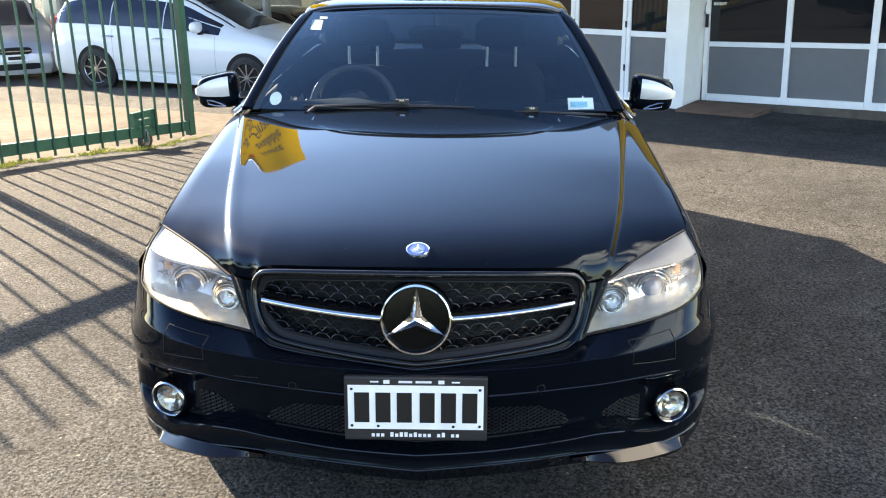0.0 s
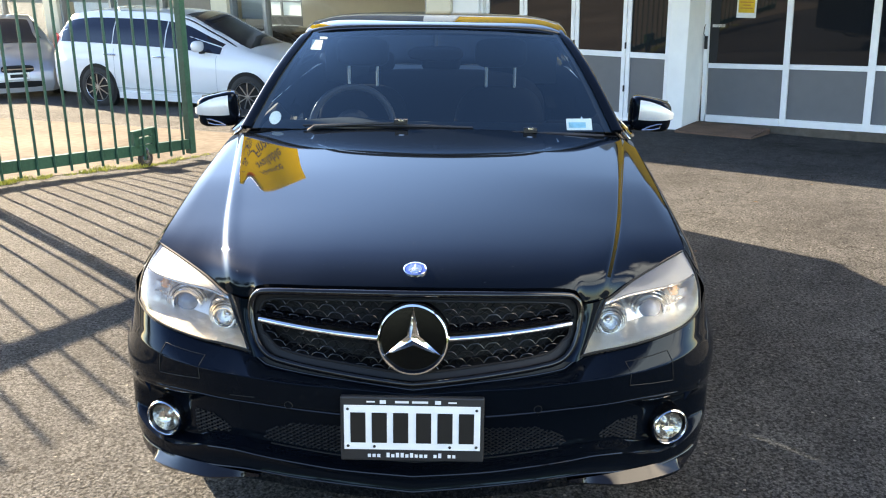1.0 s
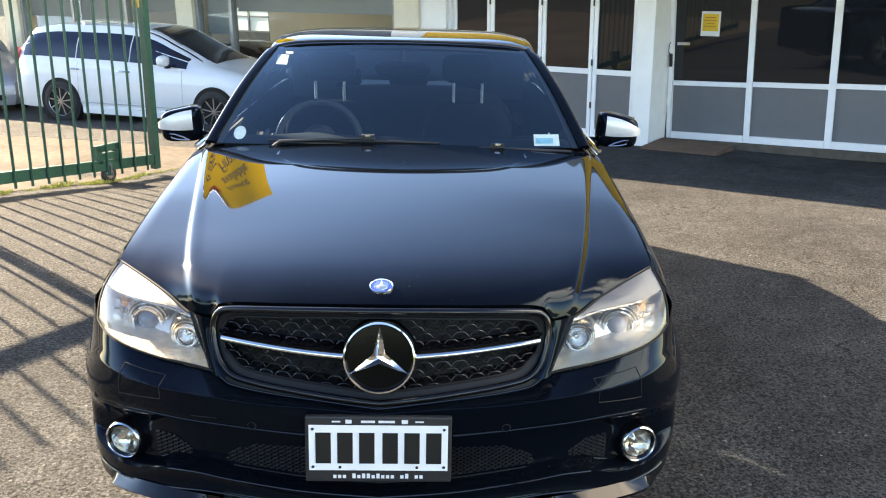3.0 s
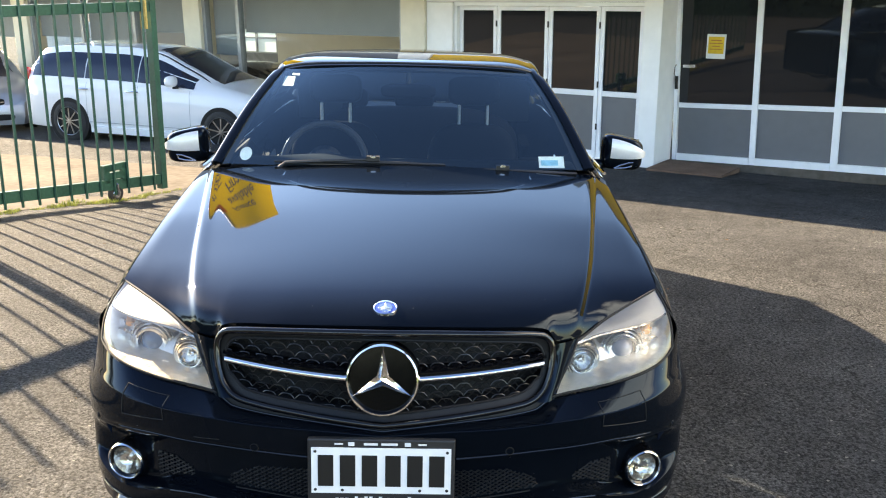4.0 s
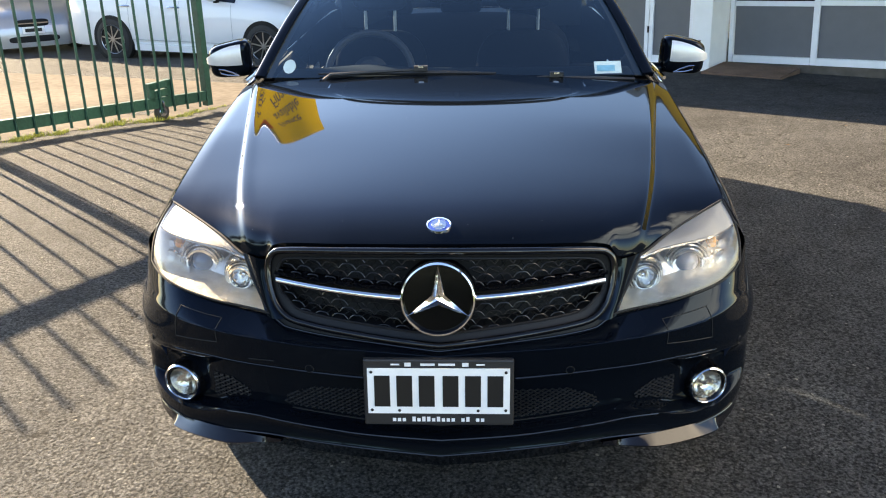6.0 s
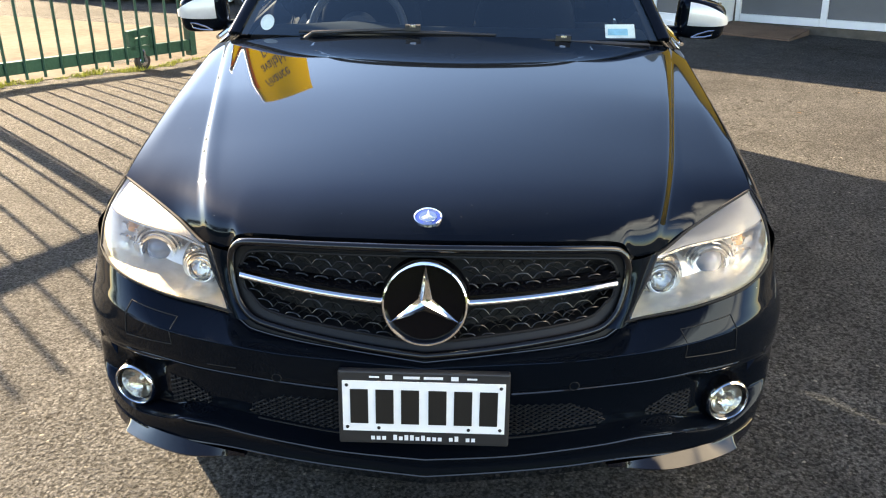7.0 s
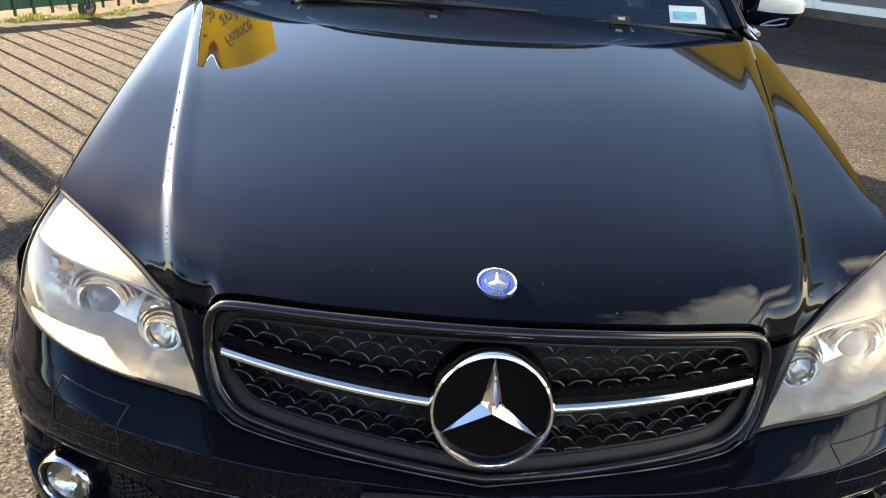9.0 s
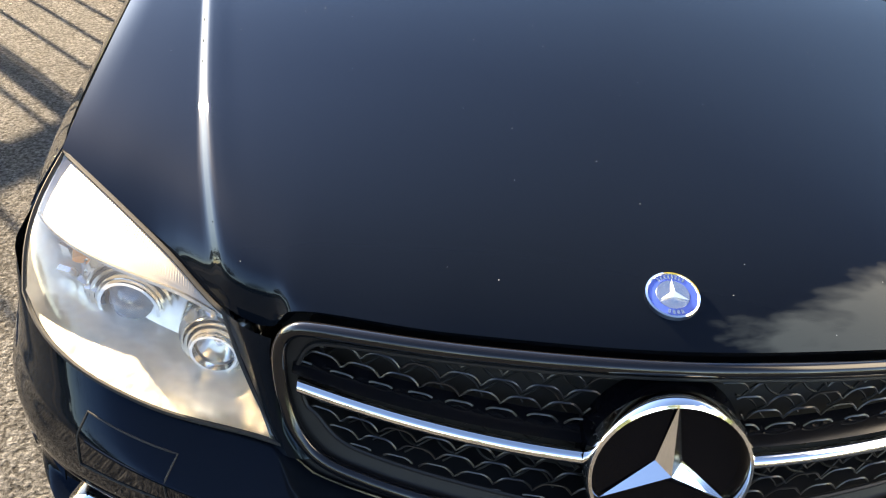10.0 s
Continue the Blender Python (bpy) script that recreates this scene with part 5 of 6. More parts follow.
# ---- head lamps ----
def lamp_patch(s, v):
    """The lamp's outer skin, right hand side: s inner to outer, v bottom to top."""
    s, v = max(0.0, min(1.0, s)), max(0.0, min(1.0, v))

    def top(s):
        x = lerp(0.530, 0.806, s)
        return Vector((x, hood_y0(x) - 0.006, hood_z0(x) - 0.007))

    def bot(s):
        x = lerp(0.470, 0.842, s)
        return bumper_point(plan_u(x), 5.0) + Vector((0, 0, 0.006))

    def inn(v):
        return lerp(bot(0), top(0), v) + Vector((0.004, -0.004, 0)) * math.sin(math.pi * v)

    def out(v):
        return lerp(bot(1), top(1), v) + Vector((0.014, -0.010, 0.004)) * math.sin(math.pi * v)
    ruled_v = lerp(bot(s), top(s), v)
    ruled_s = lerp(inn(v), out(v), s)
    corners = lerp(lerp(bot(0), bot(1), s), lerp(top(0), top(1), s), v)
    p = ruled_v + ruled_s - corners
    b = abs(math.sin(math.pi * s) * math.sin(math.pi * v)) ** 0.7
    return p + Vector((0.006, -0.022, 0.010)) * b


def lamp_inside(s, v, d=1.0):
    e = min(1.0, 7 * min(s, 1 - s, v, 1 - v))
    return lamp_patch(s, v) + Vector((-0.016, 0.108, -0.010)) * e * d


def brow_low(a):
    return 0.95 - 0.36 * a ** 0.95 - 0.035 * math.sin(math.pi * a)


FLUTED = material("fluted_silver", (0.42, 0.40, 0.36), 0.40, 0.30)
BULB = material("projector_glass", (0.10, 0.125, 0.16), 0.08, coat=1.0)
for sgn in (-1, 1):
    flip = lambda p: Vector((sgn * p.x, p.y, p.z))
    lamp = part("head_lamp", grid(lambda s, v: flip(lamp_inside(s, v)), steps(0, 1, 30), steps(0, 1, 20)), SILVER_HOUSING, car, "silver reflector housing of the head lamp")
    lens = part("lamp_lens", grid(lambda s, v: flip(lamp_patch(s, v)), steps(0, 1, 40), steps(0, 1, 24)), LAMP_LENS, lamp, "clear plastic lens, slightly hazed")
    facing(lens, (0, -1, 0.3)).visible_shadow = False
    # dark seal round the lens
    edge = [lamp_patch(s, 0) for s in steps(0, 1, 24)] + [lamp_patch(1, v) for v in steps(0.05, 1, 14)] + [lamp_patch(s, 1) for s in steps(0.97, 0, 24)] + [lamp_patch(0, v) for v in steps(0.95, 0.05, 10)]
    part("lamp_seal", tube([flip(p) for p in edge], 0.0035, 6, closed=True), GAP, lamp)
    # fluted upper strip and its bright lower edge
    def lid(s, v):
        a = lerp(0.02, 0.99, s)
        p = lamp_patch(a, lerp(brow_low(a), 0.985, v))
        ridge = 0.0018 * math.sin(s * 150 * math.pi) * smooth01((v - 0.30) / 0.08) + 0.0012 * math.sin(v * 60) * (1 - smooth01((v - 0.24) / 0.08))
        return flip(p + Vector((-0.001, 0.004 + 0.003 * (1 - v), -0.002)) + Vector((0, 1, 0.4)) * ridge)
    part("lamp_brow", grid(lid, steps(0, 1, 450), [0, 0.05, 0.1, 0.15, 0.2, 0.26, 0.32, 0.40, 0.7, 1]), FLUTED, lamp, "fluted silver strip")
    part("brow_edge", tube([flip(lamp_patch(a, brow_low(a) - 0.005) + Vector((-0.001, 0.008, -0.003))) for a in steps(0.02, 0.98, 30)], 0.0035, 6), REFLECT, lamp)
    # projector and inner lamp
    for (x, y, z), r, nm in (((0.676, 0.326, 0.672), 0.039, "projector"), ((0.548, 0.250, 0.664), 0.028, "inner_lamp")):
        m = Matrix.Translation((sgn * x, y, z)) @ pose(0, 0, 0, 90, 0, sgn * (8 if r > 0.03 else 6))
        bowl = part(nm, turned([(r * 1.12, -0.006), (r * 1.16, 0.004), (r * 1.24, 0.006), (r * 1.30, -0.004), (r * 1.34, -0.012), (r * 1.38, -0.002), (r * 1.50, 0.001), (r * 1.53, -0.008), (r * 1.56, -0.016), (r * 1.62, -0.006), (r * 1.70, -0.004), (r * 1.78, -0.012), (r * 1.95, -0.016), (r * 2.10, -0.030), (r * 2.22, -0.060)], 40, m), REFLECT, lamp, "bright ring")
        part("ring", turned([(r * 0.97, 0.0), (r * 1.0, 0.010), (r * 1.12, 0.010), (r * 1.19, -0.004)], 40, m), CHROME, bowl)
        if r > 0.03:
            part("projector_lens", turned([(0, 0.018), (r * 0.4, 0.015), (r * 0.75, 0.005), (r * 1.0, -0.012)], 32, m), BULB, bowl)
            part("projector_back", turned([(0, -0.05), (r * 0.6, -0.045), (r * 1.0, -0.015)], 32, m), GLOSSY, bowl)
        else:
            part("reflector", turned([(0, -0.045), (r * 0.5, -0.035), (r * 0.95, -0.005)], 32, m), REFLECT, bowl)
            part("bulb", turned([(0, -0.01), (0.007, -0.014), (0.008, -0.045)], 12, m), SATIN, bowl)
    # facets of the outer reflector, with the amber bulb of the indicator
    for i in range(4):
        for j in range(3):
            s, v = 0.76 + 0.04 * i, 0.22 + 0.14 * j
            p = lamp_inside(s, v, 0.75)
            part("facet", boxed(-0.010, -0.004, -0.010, 0.010, 0.004, 0.010, m=Matrix.Translation(flip(p)) @ pose(0, 0, 0, 25 - 18 * j, 0, sgn * (20 + 14 * ((i + j) % 3)))), REFLECT, lamp)
    part("indicator_bulb", tube([flip(lamp_inside(0.80, 0.40, 0.6)), flip(lamp_inside(0.815, 0.56, 0.6))], 0.011, 10), AMBER, lamp, "amber indicator bulb")
    # washer cover: a panel with a fine gap round it
    def cover(a, b, proud):
        u = plan_u(lerp(0.588, 0.712, a))
        z = lerp(lerp(0.545, 0.528, a), lerp(0.602, 0.612, a), b)
        p, nrm = plan(u)
        return flip(bumper_at(u, z) + nrm * proud)
    rim_pts = [(a, 0) for a in steps(0, 1, 8)] + [(1, b) for b in steps(0.15, 1, 6)] + [(a, 1) for a in steps(0.87, 0, 7)] + [(0, b) for b in steps(0.85, 0.15, 5)]
    part("washer_cover", tube([cover(a, b, 0.0006) for a, b in rim_pts], 0.0014, 5, closed=True), GAP, bumper)

# ---- lower front ----
INTAKE = material("intake_plastic", (0.009, 0.009, 0.010), 0.45, spec=0.22)
lip = lambda x: lip_z(abs(x)) + 0.012
def in_centre(x, z):
    w = 0.455 - 0.035 * max(0, (z - 0.315) / 0.08) - 0.07 * max(0, (z - 0.390) / 0.03)
    return abs(x) < w and lip(x) + 0.010 < z < 0.420
part("lower_intake", net(in_centre, lambda x, z: nose_at(x, z, 0.0012)[0], -0.46, 0.46, 0.28, 0.42, 0.020, 0.0115, 0.0021, lift=0.0012), INTAKE, bumper, "honeycomb mesh of the lower air intake")["kind"] = "stuff"
def in_fog(x, z):
    a = (abs(x) - 0.535) / 0.125
    return 0 < a < 1 and max(lerp(0.370, 0.318, min(1, a * 1.5)), lip(x) + 0.010) < z < lerp(0.386, 0.412, min(1, a * 2))
for sgn in (-1, 1):
    part("side_intake", net(lambda x, z: in_fog(x, z) and x * sgn > 0, lambda x, z: nose_at(x, z, 0.0012)[0], -0.70, 0.70, 0.31, 0.43, 0.020, 0.0115, 0.0021, lift=0.0012), INTAKE, bumper, "honeycomb mesh beside the fog lamp")["kind"] = "stuff"
part("intake_lip", tube([nose_at(x, lip(x) + 0.002, 0.001)[0] for x in steps(-0.41, 0.41, 40)], 0.0025, 8), INTAKE, bumper)
for sgn in (-1, 1):
    # curved blade under the fog lamp
    zt = curve([(0.43, 0.277), (0.51, 0.279), (0.575, 0.279), (0.665, 0.273), (0.755, 0.256), (0.82, 0.262), (0.88, 0.285)])
    zf = curve([(0.43, 0.268), (0.51, 0.262), (0.58, 0.254), (0.67, 0.245), (0.755, 0.232), (0.82, 0.225), (0.88, 0.232)])

    def blade(a, b):
        """Flat upper face from the bumper's foot out to the front edge, then the rounded underside."""
        x = lerp(0.43, 0.884, a)
        p, nrm = plan(plan_u(x))
        h = smooth01(a * 3.0) * (1 - 0.55 * smooth01((x - 0.750) / 0.022))
        if b > 0.4:
            c = (b - 0.4) / 0.6
            q, z = p + nrm * (0.026 * h * (1 - c) + 0.001), lerp(zf(x), zt(x), c)
        else:
            c = 1 - b / 0.4
            q, z = p + nrm * (0.026 * h * math.cos(c * 1.5) - 0.05 * c * c), zf(x) - 0.020 * smooth01(a * 4) * math.sin(c * 1.5)
        return Vector((sgn * q.x, q.y, z))
    rows = [0, 0.1, 0.2, 0.26, 0.32, 0.36, 0.385, 0.395, 0.4, 0.405, 0.42, 0.5, 0.6, 0.7, 0.8, 0.9, 0.97, 1]
    part("bumper_blade", grid(blade, steps(0, 0.69, 46) + steps(0.695, 0.77, 16) + steps(0.79, 1, 12), rows), HIGHLIGHT_PAINT, bumper)
    # fog lamp
    p, nrm = nose_at(0.735, 0.366)
    m = Matrix.Translation((sgn * 0.733, 0.196, 0.364)) @ pose(0, 0, 0, 90, 0, sgn * 16)
    fog = part("fog_lamp", turned([(0.0490, -0.004), (0.0498, 0.003), (0.0515, 0.005), (0.0548, 0.002), (0.0562, -0.006)], 44, m), CHROME, bumper, "round fog lamp with a chrome bezel")
    part("fog_body", turned([(0.0563, -0.005), (0.058, -0.012), (0.059, -0.07)], 40, m), GLOSSY, fog)
    part("fog_inner", turned([(0.0495, 0.001), (0.0445, -0.003), (0.041, -0.010)], 40, m), GLOSSY, fog)
    part("fog_reflector", turned([(0, -0.028), (0.012, -0.027), (0.026, -0.020), (0.036, -0.012), (0.042, -0.005)], 36, m), FOG_BOWL, fog)
    part("fog_bulb", turned([(0, -0.014), (0.008, -0.016), (0.009, -0.038)], 14, m), SATIN, fog)
    facing(part("fog_glass", turned([(0, 0.003), (0.02, 0.002), (0.042, -0.004)], 36, m), LENS, fog), (0, -1, 0)).visible_shadow = False
    # parking sensors and towing-eye outline
    for x, z in ((0.335, 0.500), (0.80, 0.475)):
        q, nrm = nose_at(x, z)
        mm = Matrix.Translation((sgn * q.x, q.y, q.z)) @ Vector((sgn * nrm.x, nrm.y, 0)).to_track_quat("Z", "Y").to_matrix().to_4x4()
        sensor = part("park_sensor", turned([(0, 0.0025), (0.0085, 0.002), (0.0095, 0.0)], 24, mm), PAINT, bumper)
        part("sensor_gap", turned([(0.0096, 0.0008), (0.0112, 0.0012), (0.012, 0.0)], 24, mm), GAP, sensor)
part("tow_cover", tube([nose_at(x, z, 0.0004)[0] for x, z in ((-0.50, 0.482), (-0.50, 0.512), (-0.43, 0.514))], 0.0015, 5), GAP, bumper)

# ---- number plate, its characters as plain bars ----
pm = Matrix.Translation((0, -0.006, 0.4635)) @ pose(0, 0, 0, 90 - 5, 0, 0)
surround = bevel(part("plate_surround", boxed(-0.190, -0.097, -0.020, 0.190, 0.085, 0.0, m=pm), PLASTIC, bumper, "black plastic plate surround", smooth=False), 0.004)
plate = part("number_plate", boxed(-0.18, -0.0625, 0.0005, 0.18, 0.0625, 0.003, m=pm), PLATE, surround, "white number plate, characters masked as bars", smooth=False)
for k in range(6):
    x = -0.163 + k * 0.0565 + (0.004 if k > 2 else 0)
    bevel(part("plate_bar", boxed(x, -0.043, 0.0032, x + 0.040, 0.043, 0.0046, m=pm), INK, plate, smooth=False), 0.001, 1)
for x, y in ((-0.170, 0.052), (0.170, 0.052), (-0.170, -0.053), (0.170, -0.053), (0.10, -0.054), (-0.10, -0.054)):
    part("plate_screw", turned([(0, 0.006), (0.003, 0.0055), (0.0042, 0.003)], 10, pm @ Matrix.Translation((x, y, 0))), INK, plate)
for k in range(19):            # dealer's line below, as bars
    x = -0.118 + k * 0.0125
    if k not in (3, 13, 16):
        part("print_bar", boxed(x, -0.0855, 0.0008, x + 0.0085, -0.0765 + (0.004 if k in (4, 6, 7, 9, 15) else 0), 0.0018, m=pm), WHITE_INK, surround, smooth=False)
for x, w, h in ((-0.12, 0.022, 0.004), (-0.085, 0.016, 0.010), (-0.045, 0.036, 0.006), (0.0, 0.042, 0.006), (0.06, 0.016, 0.010), (0.095, 0.022, 0.004)):
    part("print_bar", boxed(x, 0.0725 - h / 2, 0.0008, x + w, 0.0725 + h / 2, 0.0018, m=pm), WHITE_INK, surround, smooth=False)

# ---- other parked cars ----
def parked_car(name, label, m, paint, top, belt, wheels, glass, length, half=0.89, roof_half=0.62, screen=(1.7, 2.75), panes=(), wheel_r=0.32, rear_glass=None):
    """A car as a loft of cross-sections along x (forwards); top and belt give its heights. Parts: body, panes, lamps, wheels."""
    c = thing(name, label, "car", m)
    x0, x1 = length
    low = 0.20

    def half_at(x):
        a = max(0.0, (x - (x1 - 0.7)) / 0.7)
        b = max(0.0, ((x0 + 0.45) - x) / 0.45)
        return half * (1 - 0.30 * a ** 2.6) * (1 - 0.16 * b ** 2.2)

    def section(x):
        w, t, b = half_at(x), top(x), min(belt(x), top(x) - 0.03)
        g = smooth01((t - b - 0.05) / 0.25)
        rw = lerp(w * 0.80, roof_half, g)
        return [(w * 0.93, low), (w, 0.34), (w * 1.005, 0.60), (w * 0.99, lerp(0.6, b, 0.8)), (w * 0.955, b), (lerp(w * 0.955, rw, 0.5) + 0.012 * g, lerp(b, t, 0.5)), (rw, t - 0.075 * g - 0.012), (rw * 0.90, t - 0.022), (rw * 0.5, t - 0.002), (0, t + 0.004)]

    stations = sorted({x0, *steps(x0 + 0.02, x1 - 0.02, 60), x1})
    bm = bmesh.new()
    rows = []
    for x in stations:
        h = section(x)
        ring = [(-y, z) for y, z in h] + [(y, z) for y, z in h[-2::-1]]
        rows.append([bm.verts.new((x, y, z)) for y, z in ring])
    for a, b in zip(rows, rows[1:]):
        for i in range(len(a) - 1):
            bm.faces.new((a[i], a[i + 1], b[i + 1], b[i]))
    bm.faces.new(rows[0]), bm.faces.new(rows[-1][::-1])
    body = part("body", bm, paint, c)

    def flank(x, t, sgn, out):
        h = section(x)
        (y0, z0), (y1, z1), (y2, z2) = h[4], h[5], h[6]
        y, z = (lerp(y0, y1, t * 2), lerp(z0, z1, t * 2)) if t < 0.5 else (lerp(y1, y2, t * 2 - 1), lerp(z1, z2, t * 2 - 1))
        return Vector((x, sgn * (y + out), z))
    for sgn in (-1, 1):
        for a, b in panes:
            part("side_window", grid(lambda x, t: flank(x, t, sgn, 0.006), steps(a, b, 10), steps(0.10, 0.90, 5)), glass, c)
    a, b = screen
    part("windscreen", grid(lambda u, v: (lambda x: Vector((x + 0.01, u * section(x)[6][0] * 0.985, top(x) - 0.06 * abs(u) ** 3 + 0.010)))(lerp(b - 0.03, a + 0.05, v)), steps(-1, 1, 14), steps(0, 1, 10)), glass, c)
    for wx in wheels:
        for sgn in (-1, 1):
            hw = half_at(wx)
            wmx = Matrix.Translation((wx, sgn * (hw - 0.10), wheel_r)) @ pose(0, 0, 0, -90 * sgn, 0, 0)
            part("wheel_arch", turned([(0, 0.108), (wheel_r + 0.055, 0.108), (wheel_r + 0.06, 0.0)], 36, wmx), GAP, c)
            w = part("wheel", turned([(0, 0.06), (wheel_r * 0.62, 0.075), (wheel_r * 0.66, 0.125), (wheel_r * 0.70, 0.125)], 32, wmx), GAP, c)
            part("tyre", turned([(wheel_r * 0.68, 0.118), (wheel_r * 0.86, 0.126), (wheel_r * 0.97, 0.112), (wheel_r, 0.09), (wheel_r, -0.1)], 36, wmx), RUBBER, w)
            part("rim", turned([(wheel_r * 0.66, 0.118), (wheel_r * 0.70, 0.132), (wheel_r * 0.72, 0.118)], 36, wmx), ALLOY_BRIGHT, w)
            for k in range(9):
                part("spoke", boxed(-0.008, 0.03, 0.09, 0.008, wheel_r * 0.68, 0.122, m=wmx @ pose(0, 0, 0, 0, 0, 40 * k)), ALLOY_BRIGHT, w)
            part("hub_cap", turned([(0, 0.128), (0.035, 0.125), (0.04, 0.09)], 16, wmx), ALLOY_BRIGHT, w)
    c["low"] = low
    return c, section, half_at, top


# white people carrier behind the gate
v_top = curve([(-0.97, 0.80), (-0.92, 1.02), (-0.78, 1.34), (-0.58, 1.48), (0.0, 1.545), (0.9, 1.55), (1.55, 1.50), (2.1, 1.28), (2.7, 1.03), (3.2, 0.92), (3.65, 0.78), (3.82, 0.58)])
v_belt = curve([(-1, 0.99), (1, 0.955), (2.75, 0.90), (3.8, 0.7)])
VAN = pose(-5.78, 13.2, gz(-5.0, 13.0), 0, 0, -17.5)
van, sec, hw, vt = parked_car("people_carrier", "white people carrier with tinted windows and dark alloy wheels", VAN, WHITE_PAINT, v_top, v_belt, (0.0, 2.83), TINT_BLUE, (-0.97, 3.82), screen=(1.45, 2.72), panes=((-0.72, 0.305), (0.325, 1.305), (1.325, 2.34)), wheel_r=0.325)
for sgn in (-1, 1):
    ax = 1.95
    mir = part("door_mirror", cushion(0.15, 0.24, 0.17, Matrix.Translation((ax + 0.10, sgn * 1.0, 1.07)), 2.6), WHITE_PAINT, van)
    part("mirror_foot", boxed(ax + 0.07, sgn * 0.84, 0.95, ax + 0.12, sgn * 0.93, 0.99), GAP, mir, smooth=False)
    for x in (0.30, 1.25):
        part("door_handle", tube([(x - 0.11, sgn * 0.895, 0.86), (x - 0.05, sgn * 0.915, 0.865), (x + 0.05, sgn * 0.915, 0.865), (x + 0.11, sgn * 0.895, 0.86)], 0.014, 8), SATIN, van)
    for x in (0.36, 1.33, 2.28):
        part("door_gap", tube([(x, sgn * (sec(x)[1][0] + 0.0005), 0.36), (x, sgn * (sec(x)[2][0] + 0.0005), 0.60), (x, sgn * (sec(x)[3][0] + 0.0005), sec(x)[3][1]), (x, sgn * (sec(x)[4][0] + 0.0005), sec(x)[4][1])], 0.003, 5), STEEL_GREY, van)
    part("side_skirt", boxed(0.42, sgn * 0.845, 0.17, 2.42, sgn * 0.905, 0.27), WHITE_PAINT, van, smooth=False)
    part("tail_lamp", cushion(0.10, 0.10, 0.30, Matrix.Translation((-0.86, sgn * 0.76, 1.00)), 3), RED_LAMP, van, "red tail lamp")
    part("head_lamp", cushion(0.34, 0.16, 0.14, Matrix.Translation((3.50, sgn * 0.70, 0.72)), 2.6), LAMP_GREY, van)
    part("rocker_line", tube([(0.4, sgn * 0.905, 0.34), (2.4, sgn * 0.905, 0.34)], 0.004, 5), STEEL_GREY, van)

# silver saloon beyond it, nose to the gate
s_top = curve([(-0.85, 0.80), (-0.75, 0.95), (-0.2, 1.02), (0.15, 1.10), (0.75, 1.40), (1.4, 1.45), (1.75, 1.40), (2.55, 0.98), (3.1, 0.88), (3.45, 0.74), (3.55, 0.55)])
s_belt = curve([(-0.9, 0.92), (2.6, 0.90), (3.5, 0.7)])
sx, sy = -8.75, 14.3
sil, sec2, hw2, _ = parked_car("silver_saloon", "silver saloon car parked nose-on beside the shop", pose(sx - 1.3, sy + 2.6, gz(sx, sy) - 0.05, 0, 0, -58), SILVER_PAINT, s_top, s_belt, (0.0, 2.6), TINT_BLUE, (-0.85, 3.55), half=0.85, roof_half=0.56, screen=(1.75, 2.55), panes=((0.3, 0.95), (1.0, 1.9)), wheel_r=0.30)
for sgn in (-1, 1):
    part("head_lamp", cushion(0.26, 0.34, 0.15, Matrix.Translation((3.30, sgn * 0.55, 0.68)), 2.6), LAMP_GREY, sil)
part("grille", cushion(0.08, 0.55, 0.13, Matrix.Translation((3.53, 0, 0.62)), 4), GAP, sil)
part("grille_bar", boxed(3.56, -0.26, 0.61, 3.58, 0.26, 0.63), CHROME, sil, smooth=False)
part("lower_grille", cushion(0.06, 0.9, 0.12, Matrix.Translation((3.53, 0, 0.34)), 4), GAP, sil)
np_ = part("number_plate", boxed(3.565, -0.18, 0.44, 3.585, 0.18, 0.56), PLATE, sil, smooth=False)
part("plate_bar", boxed(3.586, -0.14, 0.47, 3.589, 0.14, 0.53), INK, np_, smooth=False)

# dark hatchback behind the carrier
dark, _, _, _ = parked_car("dark_hatchback", "dark grey hatchback inside the show room", pose(-4.3, 16.0, -1.0, 0, 0, -35) , DARK_PAINT, curve([(-0.75, 0.8), (-0.6, 1.05), (-0.2, 1.20), (0.7, 1.25), (1.4, 1.19), (2.25, 0.92), (2.9, 0.86), (3.2, 0.6)]), curve([(-0.8, 0.95), (3.2, 0.8)]), (0.0, 2.5), TINT_BLUE, (-0.75, 3.2), half=0.84, roof_half=0.56, screen=(1.4, 2.25), panes=((-0.3, 0.5), (0.56, 1.5)), wheel_r=0.30)

# ---- yellow banner on a pole, high beside the drive ----
banner = thing("banner", "yellow fabric flag with dark lettering drooping from a roof pole", "flag", FACADE)
FLAG_W, FLAG_DROP = 2.15, 1.3
part("pole", tube([(-9.89, 0.3, 4.64), (-9.89, 0.3, 9.2)], 0.03, 10), STEEL_GREY, banner)


def flag_point(a, b, out=0.0):
    """A point of the drooping cloth: a from the pole outwards, b from the lower to the upper edge."""
    droop = FLAG_DROP * a ** 1.15
    return Vector((-9.85 + FLAG_W * a, 0.30 + 0.09 * math.sin(5.2 * a + 1.1 * b) * a - out, lerp(5.7, 9.22, b) - droop))


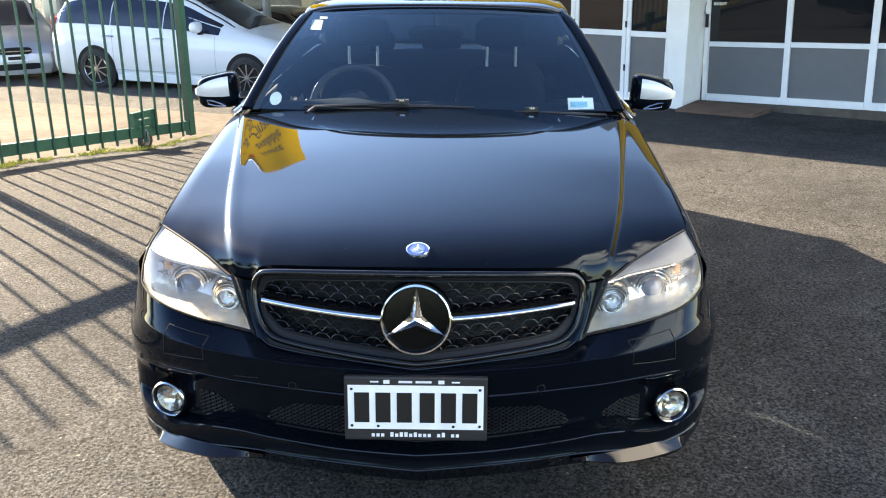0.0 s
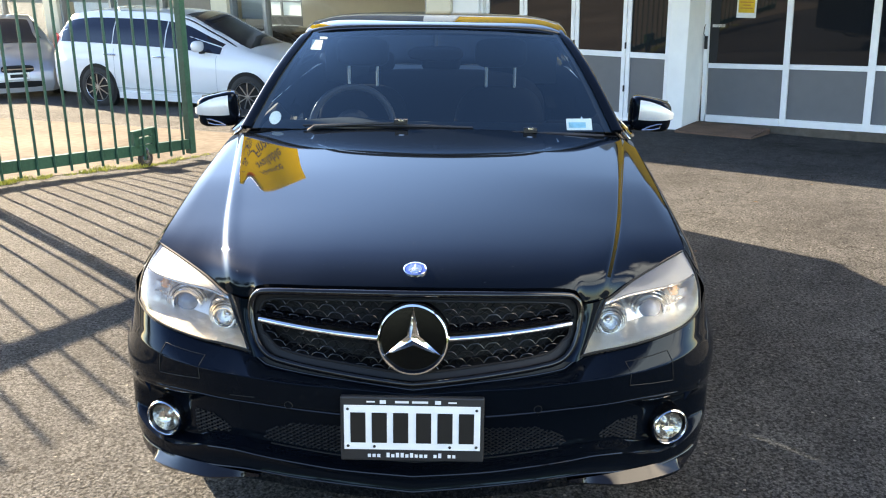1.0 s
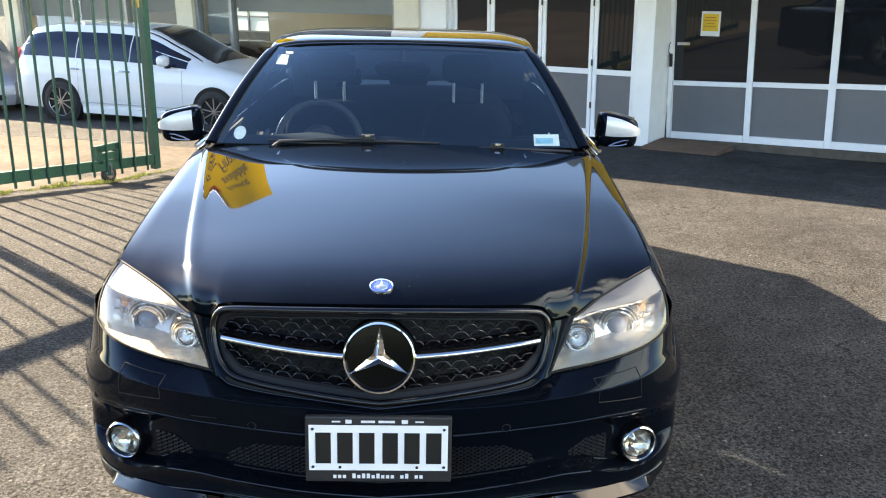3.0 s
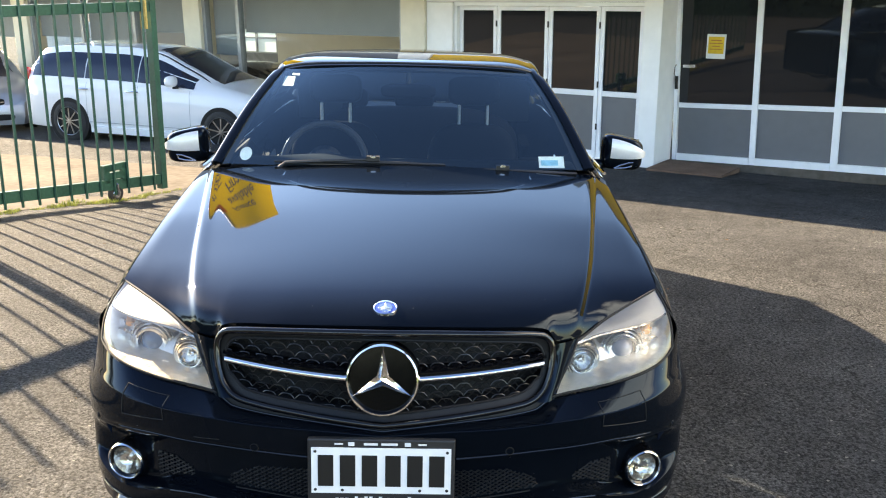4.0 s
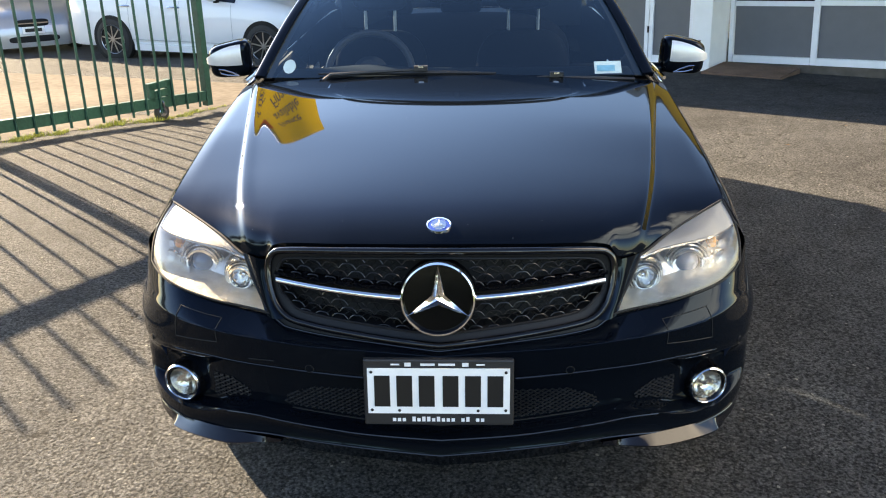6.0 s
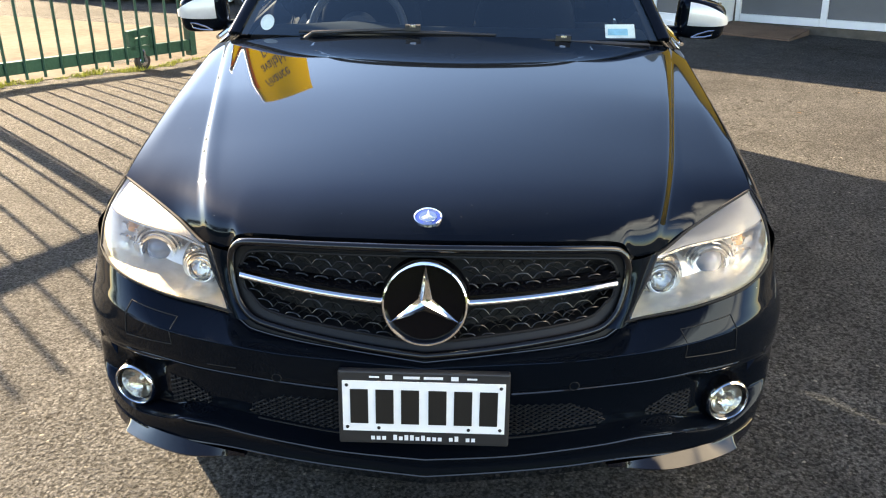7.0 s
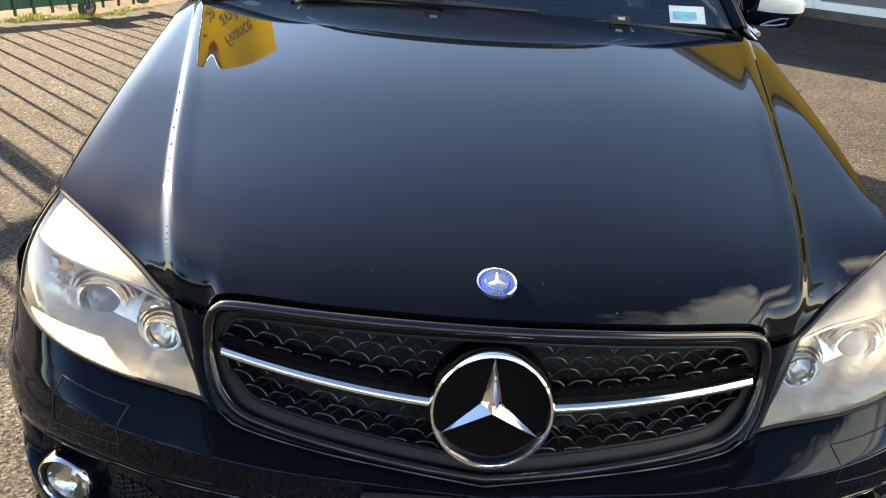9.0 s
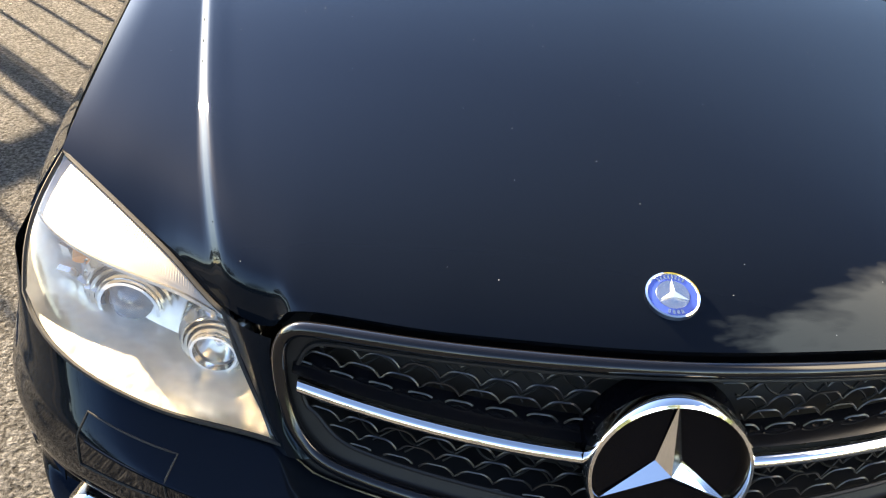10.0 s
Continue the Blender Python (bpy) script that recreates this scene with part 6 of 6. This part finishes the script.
cloth = part("cloth", grid(flag_point, steps(0, 1, 24), steps(0, 1, 24)), YELLOW_FABRIC, banner)
ORANGE_FABRIC = fabric_material("orange_fabric", (0.85, 0.22, 0.02))
part("stripe", grid(lambda u, b: flag_point(u * (0.06 + 0.02 * math.sin(b * 9)), b, 0.012), steps(0, 1, 4), steps(0.1, 0.80, 14)), ORANGE_FABRIC, cloth, "orange stripe")
NAVY = material("navy_print", (0.02, 0.03, 0.12), 0.6)
for txt, b, size in (("Finance", 0.72, 0.38), ("available", 0.60, 0.36), ("Finance", 0.48, 0.38)):
    cu = bpy.data.curves.new("words", "FONT")
    cu.body, cu.size, cu.align_x, cu.extrude = txt, size, "CENTER", 0.003
    cu.materials.append(NAVY)
    w = new("words", cu)
    w.parent = cloth
    w.matrix_basis = Matrix.Translation(flag_point(0.50, b, 0.11)) @ pose(0, 0, 0, 0, math.degrees(math.atan2(FLAG_DROP, FLAG_W)), 0) @ pose(0, 0, 0, 90, 0, 0)

# ---- across the street, behind the camera: trees, a hedge, a signal mast and low buildings ----
def tree(name, x, y, h, r, seed, label):
    rn = random.Random(seed)
    t = thing(name, label, "tree", pose(x, y, gz(x, y)), "street trees")
    bm = tube([(0, 0, -0.1), (0.1, 0.05, h * 0.25), (0.05, -0.05, h * 0.5), (0, 0, h * 0.8)], lambda k: 0.20 - 0.15 * k, 10)
    ends = []
    for k in range(9):
        a, z0 = rn.uniform(0, 6.28), h * rn.uniform(0.3, 0.6)
        e = Vector((math.cos(a) * r * 0.7, math.sin(a) * r * 0.7, z0 + h * rn.uniform(0.15, 0.35)))
        tube([(0.05, 0, z0), e * 0.5 + Vector((0, 0, z0 * 0.5 + 0.1)), e], lambda k: 0.07 - 0.055 * k, 6, bm)
        ends.append(e)
    part("trunk", bm, BARK, t)
    verts, faces = [], []
    for _ in range(5200):
        e = rn.choice(ends + [Vector((0, 0, h * 0.8))])
        d = Vector((rn.gauss(0, 1), rn.gauss(0, 1), rn.gauss(0, 0.7))) * r * 0.30
        p = e + d
        n = Vector((rn.gauss(0, 1), rn.gauss(0, 1), rn.gauss(0, 1))).normalized()
        s_, q = n.orthogonal().normalized(), rn.uniform(0.07, 0.15)
        b = n.cross(s_)
        i = len(verts)
        verts += [tuple(p - s_ * q), tuple(p + b * q * 0.5), tuple(p + s_ * q), tuple(p - b * q * 0.5)]
        faces.append((i, i + 1, i + 2, i + 3))
    me = bpy.data.meshes.new("crown")
    me.from_pydata(verts, [], faces)
    me.materials.append(LEAF)
    cr = new("crown", me)
    cr.parent = t
    return t


for i, (x, y, h, r) in enumerate(((-13, -24, 7.5, 3.0), (-6, -27, 8.5, 3.4), (1.5, -25, 7.0, 2.9), (8, -27, 8.0, 3.2), (15, -24, 7.0, 2.8), (-21, -22, 8, 3.2), (23, -20, 7.5, 3.0), (-30, -4, 8.0, 3.2), (-27, -13, 7.0, 3.0), (-34, 4, 7.5, 3.2))):
    tree("street_tree", x, y, h, r, i + 3, "broad dark green street tree across the road")
def hedge(x, y, turn, length, height, seed, label):
    """A dense hedge of many small leaves round woody stems."""
    h = thing("hedge", label, "hedge", pose(x, y, gz(x, y), 0, 0, turn))
    hv, hf = [], []
    rn = random.Random(seed)
    for _ in range(int(length * height * 80)):
        p = Vector((rn.uniform(-length / 2, length / 2), rn.uniform(-0.6, 0.6), height * rn.uniform(0, 1.05) ** 0.8))
        n = Vector((rn.gauss(0, 1), rn.gauss(0, 1), rn.gauss(0, 1))).normalized()
        s_, q = n.orthogonal().normalized(), rn.uniform(0.10, 0.22)
        b = n.cross(s_)
        i = len(hv)
        hv += [tuple(p - s_ * q), tuple(p + b * q * 0.6), tuple(p + s_ * q), tuple(p - b * q * 0.6)]
        hf.append((i, i + 1, i + 2, i + 3))
    me = bpy.data.meshes.new("foliage")
    me.from_pydata(hv, [], hf)
    me.materials.append(LEAF)
    new("foliage", me).parent = h
    part("stems", boxed(-length / 2, -0.3, -0.1, length / 2, 0.3, height * 0.85), LEAF, h, smooth=False)


hedge(0, -20, 0, 60, 1.9, 8, "long clipped dark green hedge across the road")
# this one is added to hide bright ground from the shop glass's reflection
hedge(-22, -9, -48, 30, 2.6, 9, "tall dark green hedge, unseen, added to darken the shop glass reflections")
mast = thing("signal_mast", "dark traffic signal mast with an arm over the road", "traffic signal", pose(6.5, -9.5, 0))
part("pole", tube([(0, 0, -0.05), (0, 0, 4.6), (-0.4, 0, 5.1), (-1.2, 0, 5.35), (-3.4, 0, 5.45)], 0.06, 10), STEEL_GREY, mast)
for x, z in ((-3.2, 4.95), (0.0, 2.9)):
    box_ = part("signal_head", boxed(x - 0.17, -0.12, z - 0.5, x + 0.17, 0.12, z + 0.5), GAP, mast, smooth=False)
    for k in range(3):
        part("visor", turned([(0.10, 0.0), (0.11, 0.16)], 20, Matrix.Translation((x, 0.121, z + 0.32 - 0.32 * k)) @ pose(0, 0, 0, -90, 0, 0)), GAP, box_)


# ---- loose bits on the asphalt ----
LITTER = material("dry_leaf", (0.16, 0.09, 0.045), 0.8, scale=40, vary=0.5)
rn = random.Random(21)
lv, lf = [], []
for _ in range(70):
    x, y = rn.uniform(-4.5, 5.5), rn.uniform(-1.5, 7.5)
    a, r = rn.uniform(0, 6.283), rn.uniform(0.006, 0.022)
    i = len(lv)
    for q, (k, h) in enumerate(((1.0, 0.004), (0.45, 0.009), (1.0, 0.003), (0.5, 0.007))):
        b = a + q * math.pi / 2
        lv.append((x + r * k * math.cos(b), y + r * k * math.sin(b), gz(x, y) + h))
    lf.append((i, i + 1, i + 2, i + 3))
me = bpy.data.meshes.new("leaf_litter")
me.from_pydata(lv, [], lf)
me.materials.append(LITTER)
tagged(new("leaf_litter", me), "scattered brown dry leaves on the asphalt", "leaves", kind="stuff")
